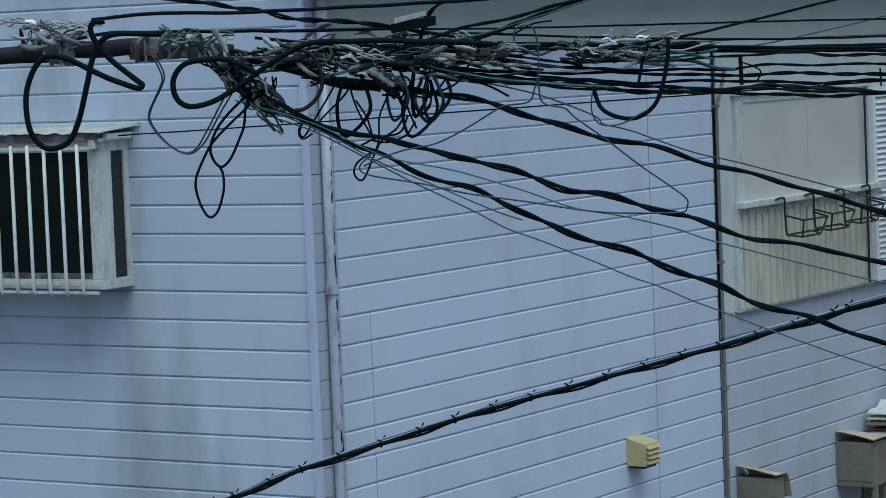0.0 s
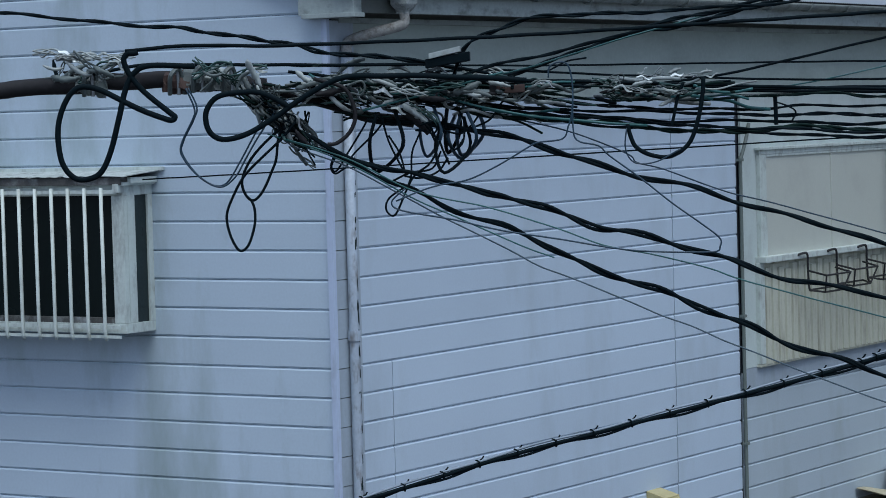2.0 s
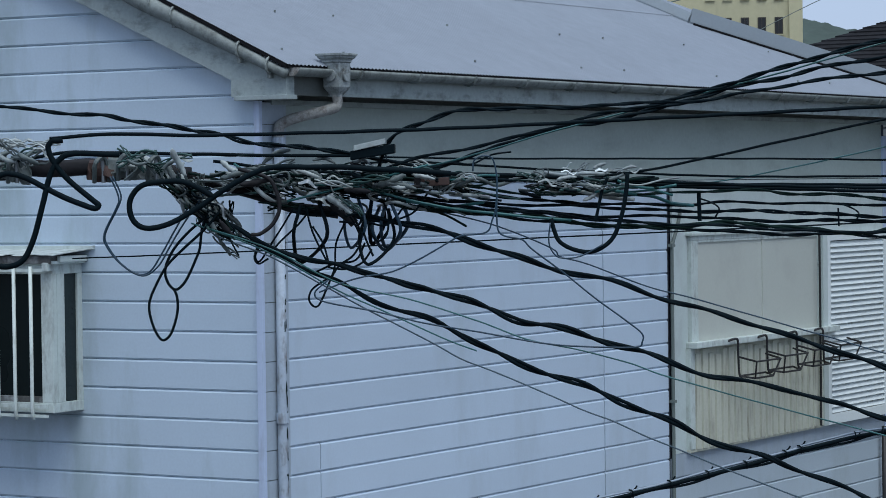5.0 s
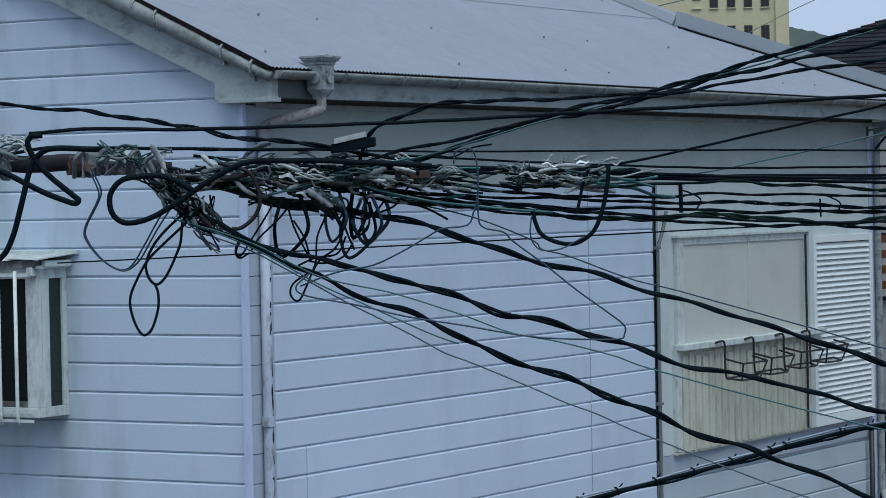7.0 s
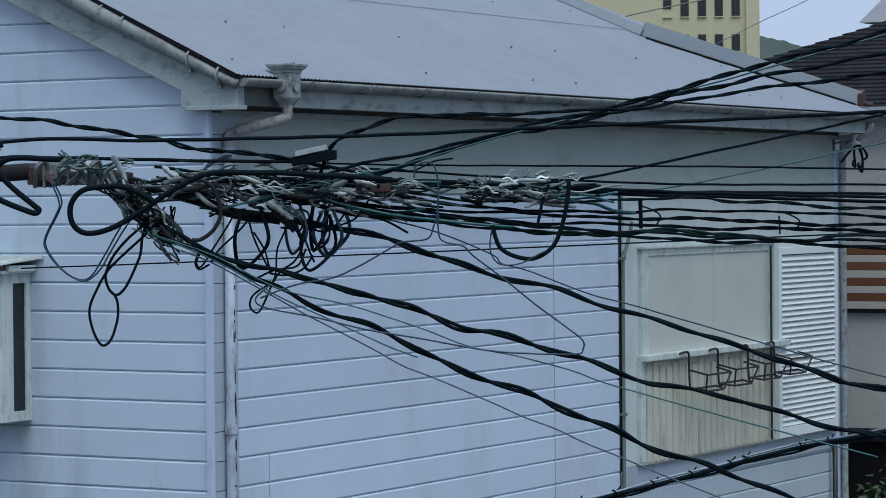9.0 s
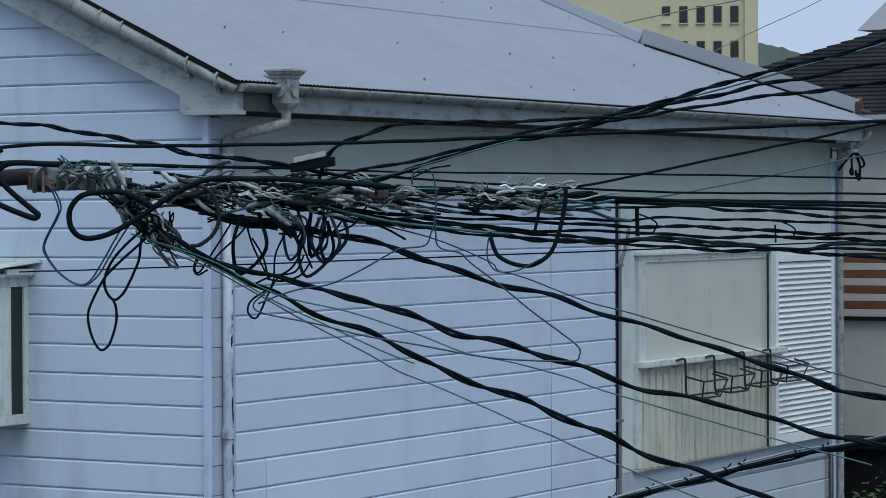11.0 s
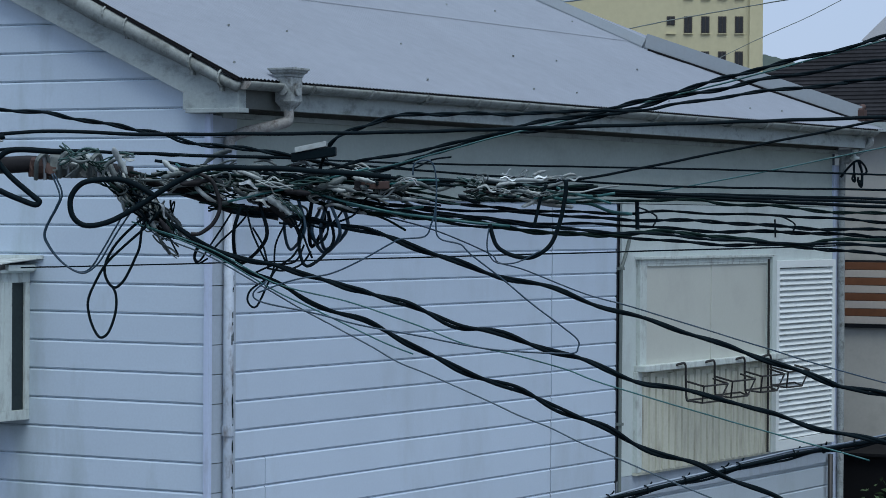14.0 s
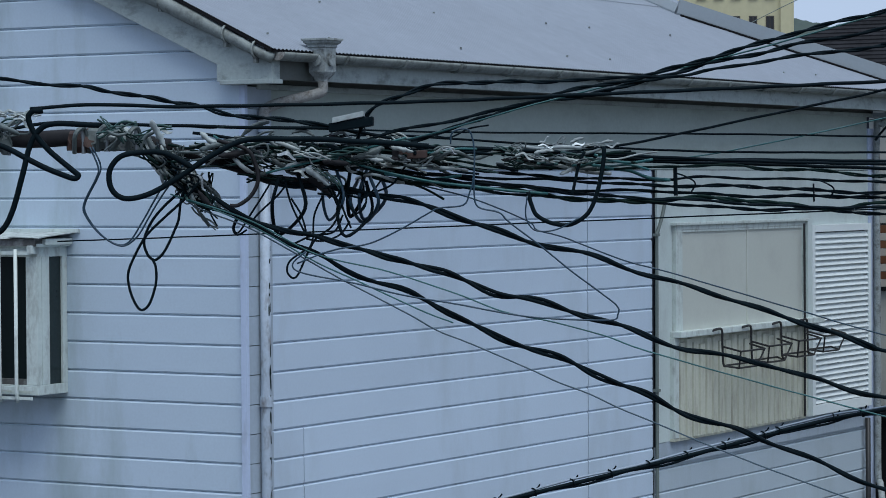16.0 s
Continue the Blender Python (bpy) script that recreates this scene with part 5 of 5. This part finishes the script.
line(0.0160, BROWN, 0, "tapered grey-brown cable sleeve in the tangle", (-0.594, 4.960, -0.05), (-0.537, 4.929, -0.05), (-0.480, 4.882, -0.05), (-0.446, 4.852, -0.05))
# -- cables end

# splice boxes, clamps, ties and wire ends along the bundle
tangle = root("cable_tangle", "dense tangle of clamps, ties and wire ends on the cables", "cable tangle", run(-0.635, 4.960, 0))
tb = tangle.location


def shape_mesh(kind, material, seed=0):
    """A small fitting of the tangle, about 0.1 to 0.2 m long, along its own x axis."""
    r = random.Random(seed)
    g = Geo()
    bend = [r.uniform(-0.03, 0.03) for _ in range(4)]

    def axis(x):
        return Vector((x, bend[0] * math.sin(x * 22 + bend[1] * 60), bend[2] * math.sin(x * 18 + bend[3] * 60)))

    if kind == "clamp":
        g.tube([axis(-0.07 + 0.014 * k) for k in range(11)], [0.006, 0.012, 0.016, 0.013, 0.017, 0.015, 0.018, 0.013, 0.015, 0.010, 0.006], 8)
        g.v = [tuple(Vector(p) + 0.007 * noise.noise_vector(Vector(p) * 45 + Vector((seed, 0, 0)))) for p in g.v]
        g.tube([axis(0.01) + Vector((0, 0.02, -0.02)), axis(0.012) + Vector((0, 0.022, 0.026))], 0.005, 6)
    elif kind == "grip":
        for strand in range(3):
            ph = strand * 2.1
            g.tube([axis(-0.10 + 0.008 * k) + Vector((0, (0.008 + 0.004 * strand) * math.cos(k * 0.21 + ph), (0.008 + 0.004 * strand) * math.sin(k * 0.21 + ph))) for k in range(26)], 0.0036 + 0.0011 * strand, 5)
    elif kind == "tape_strip":
        edge = [(axis(-0.06 + 0.012 * k) + Vector((0, 0, 0.012 * math.sin(k * 0.8 + seed)))) for k in range(11)]
        w = [0.004 + 0.011 * math.sin(0.35 + 0.28 * k) for k in range(11)]
        v = [p + Vector((0, side * q, up)) for p, q in zip(edge, w) for side, up in ((-1, 0.0), (1, 0.003), (1, 0.006), (-1, 0.003))]
        g.add(v, [(4 * k + i, 4 * k + (i + 1) % 4, 4 * k + 4 + (i + 1) % 4, 4 * k + 4 + i) for k in range(10) for i in range(4)] + [(3, 2, 1, 0), (40, 41, 42, 43)])
    elif kind == "sleeve":
        g.tube([axis(-0.075 + 0.015 * k) for k in range(11)], [0.006, 0.008, 0.012, 0.0135, 0.012, 0.0135, 0.0125, 0.0135, 0.012, 0.008, 0.006], 8)
    elif kind == "hook":
        g.tube(spline([(-0.05, 0, 0.0), (-0.02, 0, 0.03), (0.01, 0.01, 0.04), (0.03, 0, 0.015), (0.02, -0.01, -0.02), (-0.02, 0, -0.03), (-0.07, 0, -0.045)], 0.012), 0.0055, 6)
    return g.mesh(kind, material, smooth=kind != "tape_strip")


mixed = [(k, shape_mesh(k, m, i)) for i, (k, m) in enumerate((("clamp", PALE), ("clamp", GREY), ("sleeve", GREY), ("sleeve", BLACK), ("tape_strip", FLASH), ("tape_strip", PALE), ("grip", GREY), ("grip", GREENBLK), ("sleeve", PALE), ("clamp", PALE), ("hook", GREY), ("clamp", BROWN), ("hook", BLACK), ("grip", TEALDARK), ("grip", PALE), ("sleeve", GREY)))]
flakes = [(k, shape_mesh(k, m, 30 + i)) for i, (k, m) in enumerate((("tape_strip", LOUVRE), ("tape_strip", FLASH), ("grip", PALE), ("tape_strip", PALE), ("clamp", PALE)))]
rnd = random.Random(21)
# stretches of the bundle: ends along it, ends across it, count, lean, spread of lean, kinds
areas = [
    (-1.205, -1.015, 5.026, 5.082, 18, 20, 35, mixed),
    (-1.049, -0.859, 4.798, 5.026, 80, 52, 18, mixed),
    (-0.863, -0.502, 4.926, 5.062, 74, 10, 16, mixed),
    (-0.540, -0.198, 4.926, 5.059, 44, 8, 16, mixed),
    (-0.274, -0.046, 4.931, 5.026, 16, 5, 10, mixed),
    (0.097, 0.382, 4.941, 5.006, 34, 0, 14, mixed),
    (0.230, 0.382, 5.013, 5.036, 9, -22, 8, flakes),
    (0.382, 0.505, 5.006, 5.025, 5, -5, 6, flakes),
    (-1.737, -1.471, 5.120, 5.159, 16, -4, 7, flakes),
    (-1.718, -1.471, 5.059, 5.112, 16, 10, 30, mixed),
    (-0.654, -0.407, 4.975, 5.026, 9, 3, 6, flakes),
    (-0.578, -0.426, 4.874, 4.950, 14, 32, 8, mixed),
]
for u0, u1, z0, z1, count, lean, spread, kinds in areas:
    for k in range(count):
        s = rnd.random()
        steep = 0.36 if lean > 30 else 0.2 if count == 74 else 0.0
        z = rnd.gauss((z0 + z1) / 2 - steep * (z1 - z0) * (2 * s - 1), (z1 - z0) / (7.5 if lean > 30 else 4.2))
        name, me = kinds[rnd.randrange(len(kinds))]
        ob = new(name, me)
        ob.parent = tangle
        place = run(u0 + (u1 - u0) * s, z, rnd.uniform(-0.14, 0.1)) - tb
        size = rnd.uniform(0.38, 0.72) if u0 < 0 else rnd.uniform(0.3, 0.52)
        ob.matrix_basis = Matrix.Translation(place) @ Matrix.Rotation(radians(-59.85), 4, "Z") @ Matrix.Rotation(radians(rnd.gauss(lean, spread)), 4, "Y") @ Matrix.Rotation(rnd.uniform(-0.9, 0.9), 4, "X") @ Matrix.Diagonal((size, size, size, 1))
for k in range(84):
    u = rnd.uniform(-1.03, -0.08) if k < 62 else rnd.uniform(0.10, 0.45)
    z = rnd.gauss(5.013 - 0.055 * (u + 1.0), 0.032) if u < 0 else rnd.gauss(4.964, 0.016)
    fall = rnd.gauss(0.07, 0.10)
    pts = [run(u + i * 0.065, z - i * 0.065 * fall + rnd.gauss(0, 0.009), rnd.uniform(-0.12, 0.1)) for i in range(rnd.randrange(3, 6))]
    g = Geo().tube(spline(pts, 0.02), rnd.choice((0.003, 0.004, 0.005, 0.0065)), 6)
    part("wire_end", g, rnd.choice((BLACK, BLACK, GREENBLK, GREENBLK, TEALDARK, TEAL, GREY, GREY, PALE)), tangle, smooth=True)
for k in range(6):
    u, z = rnd.uniform(-0.70, -0.30), rnd.uniform(4.89, 4.95)
    w, h = rnd.uniform(0.03, 0.09), rnd.uniform(0.08, 0.20)
    pts = [(u, z), (u - w * 0.3, z - h * 0.5), (u + w * rnd.uniform(-0.2, 0.4), z - h), (u + w, z - h * 0.55), (u + w * rnd.uniform(0.4, 1.1), z + 0.01)]
    g = Geo().tube(spline([run(a, b, rnd.uniform(-0.1, 0.06)) for a, b in pts], 0.02), rnd.choice((0.0045, 0.0055, 0.0065)), 6)
    part("wire_loop", g, rnd.choice((BLACK, BLACK, BLUE)), tangle, smooth=True)

for k in range(34):
    s = rnd.random() ** 1.2
    u, z = -1.07 + 0.17 * s + rnd.gauss(0, 0.015), 5.03 - 0.17 * s + rnd.gauss(0, 0.015)
    fall = rnd.gauss(0.85, 0.4)
    pts = [run(u + i * 0.026, z - i * 0.026 * fall + rnd.gauss(0, 0.006), rnd.uniform(-0.17, -0.02)) for i in range(rnd.randrange(3, 5))]
    part("wire_end", Geo().tube(spline(pts, 0.02), rnd.choice((0.003, 0.004, 0.005)), 6), rnd.choice((BLACK, BLACK, GREENBLK, TEALDARK, GREY)), tangle, smooth=True)

splice = root("splice_box", "black splice box with a pale top strapped on the cables", "splice box", run(-0.378, 5.064, -0.08))
def slab(u0, u1, z0, z1, d0, d1, tilt):
    c = [(u0, z0), (u1, z0 + tilt), (u1, z1 + tilt), (u0, z1)]
    return Geo().add([run(u, z, d) for d in (d0, d1) for u, z in c], [(0, 1, 2, 3), (7, 6, 5, 4), (0, 4, 5, 1), (1, 5, 6, 2), (2, 6, 7, 3), (3, 7, 4, 0)])


part("case", slab(-0.452, -0.306, 5.062, 5.092, -0.16, -0.05, 0.022), BLACK, splice, bevel=0.004)
part("case_top", slab(-0.440, -0.336, 5.092, 5.110, -0.165, -0.045, 0.022), PALE, splice, "pale worn top", bevel=0.002)
box2 = root("terminal_box", "rust-brown terminal box between the cables", "terminal box", run(-0.169, 4.960, -0.1))
part("case", slab(-0.222, -0.128, 4.972, 4.998, -0.09, -0.03, 0.004), RUST, box2, bevel=0.004)
part("bracket", slab(-0.245, -0.222, 4.960, 5.002, -0.09, -0.04, 0.000), BROWN, box2, bevel=0.003)
for u, z, m, lab in ((-1.30, 5.055, RUST, "rusty brown strain clamp with lumpy tape"), (-1.22, 5.062, GREY, "grey strain clamp with lumpy tape"), (-1.59, 5.058, GREY, "grey strain clamp with lumpy tape"), (-1.12, 5.055, PALE, "pale grey strain clamp with lumpy tape")):
    ins = root("strain_clamp", lab, "cable clamp", run(u, z - 0.04, 0.05))
    path = [run(u - 0.05 + 0.025 * k, z - 0.012 - 0.002 * k, 0.04) for k in range(5)]
    g = Geo().tube(spline(path, 0.008), 0.036, 12)
    g.v = [tuple(Vector(p) + 0.022 * noise.noise_vector(Vector(p) * 26)) for p in g.v]
    part("body", g, m, ins)
    part("strap", Geo().tube(spline([run(u - 0.02, z - 0.055, 0.0), run(u - 0.011, z + 0.008, -0.03), run(u + 0.015, z + 0.027, 0.0), run(u + 0.027, z - 0.053, 0.03)], 0.02), 0.008, 6), GREY, ins)
    part("bolt", Geo().tube([run(u + 0.008, z + 0.038, 0.0), run(u + 0.011, z - 0.057, 0.0)], 0.007, 6), STEEL, ins)
for u, z, up, r in ((0.705, 4.897, 0.042, 0.007), (1.17, 4.874, 0.008, 0.003)):
    sp = root("cable_spacer", "dark spacer clip holding the cables apart", "cable clip", run(u, z - 0.05, 0))
    part("stem", Geo().tube([run(u, z + up, 0.03), run(u + 0.002, z - 0.053, 0.03)], r, 6), BLACK, sp)
    part("wire_tail", Geo().tube(spline([run(u, z + 0.023, 0), run(u + 0.034, z + 0.01, -0.02), run(u + 0.065, z - 0.011, 0), run(u + 0.053, z - 0.042, 0.02)], 0.02), 0.003, 5), BLACK, sp)
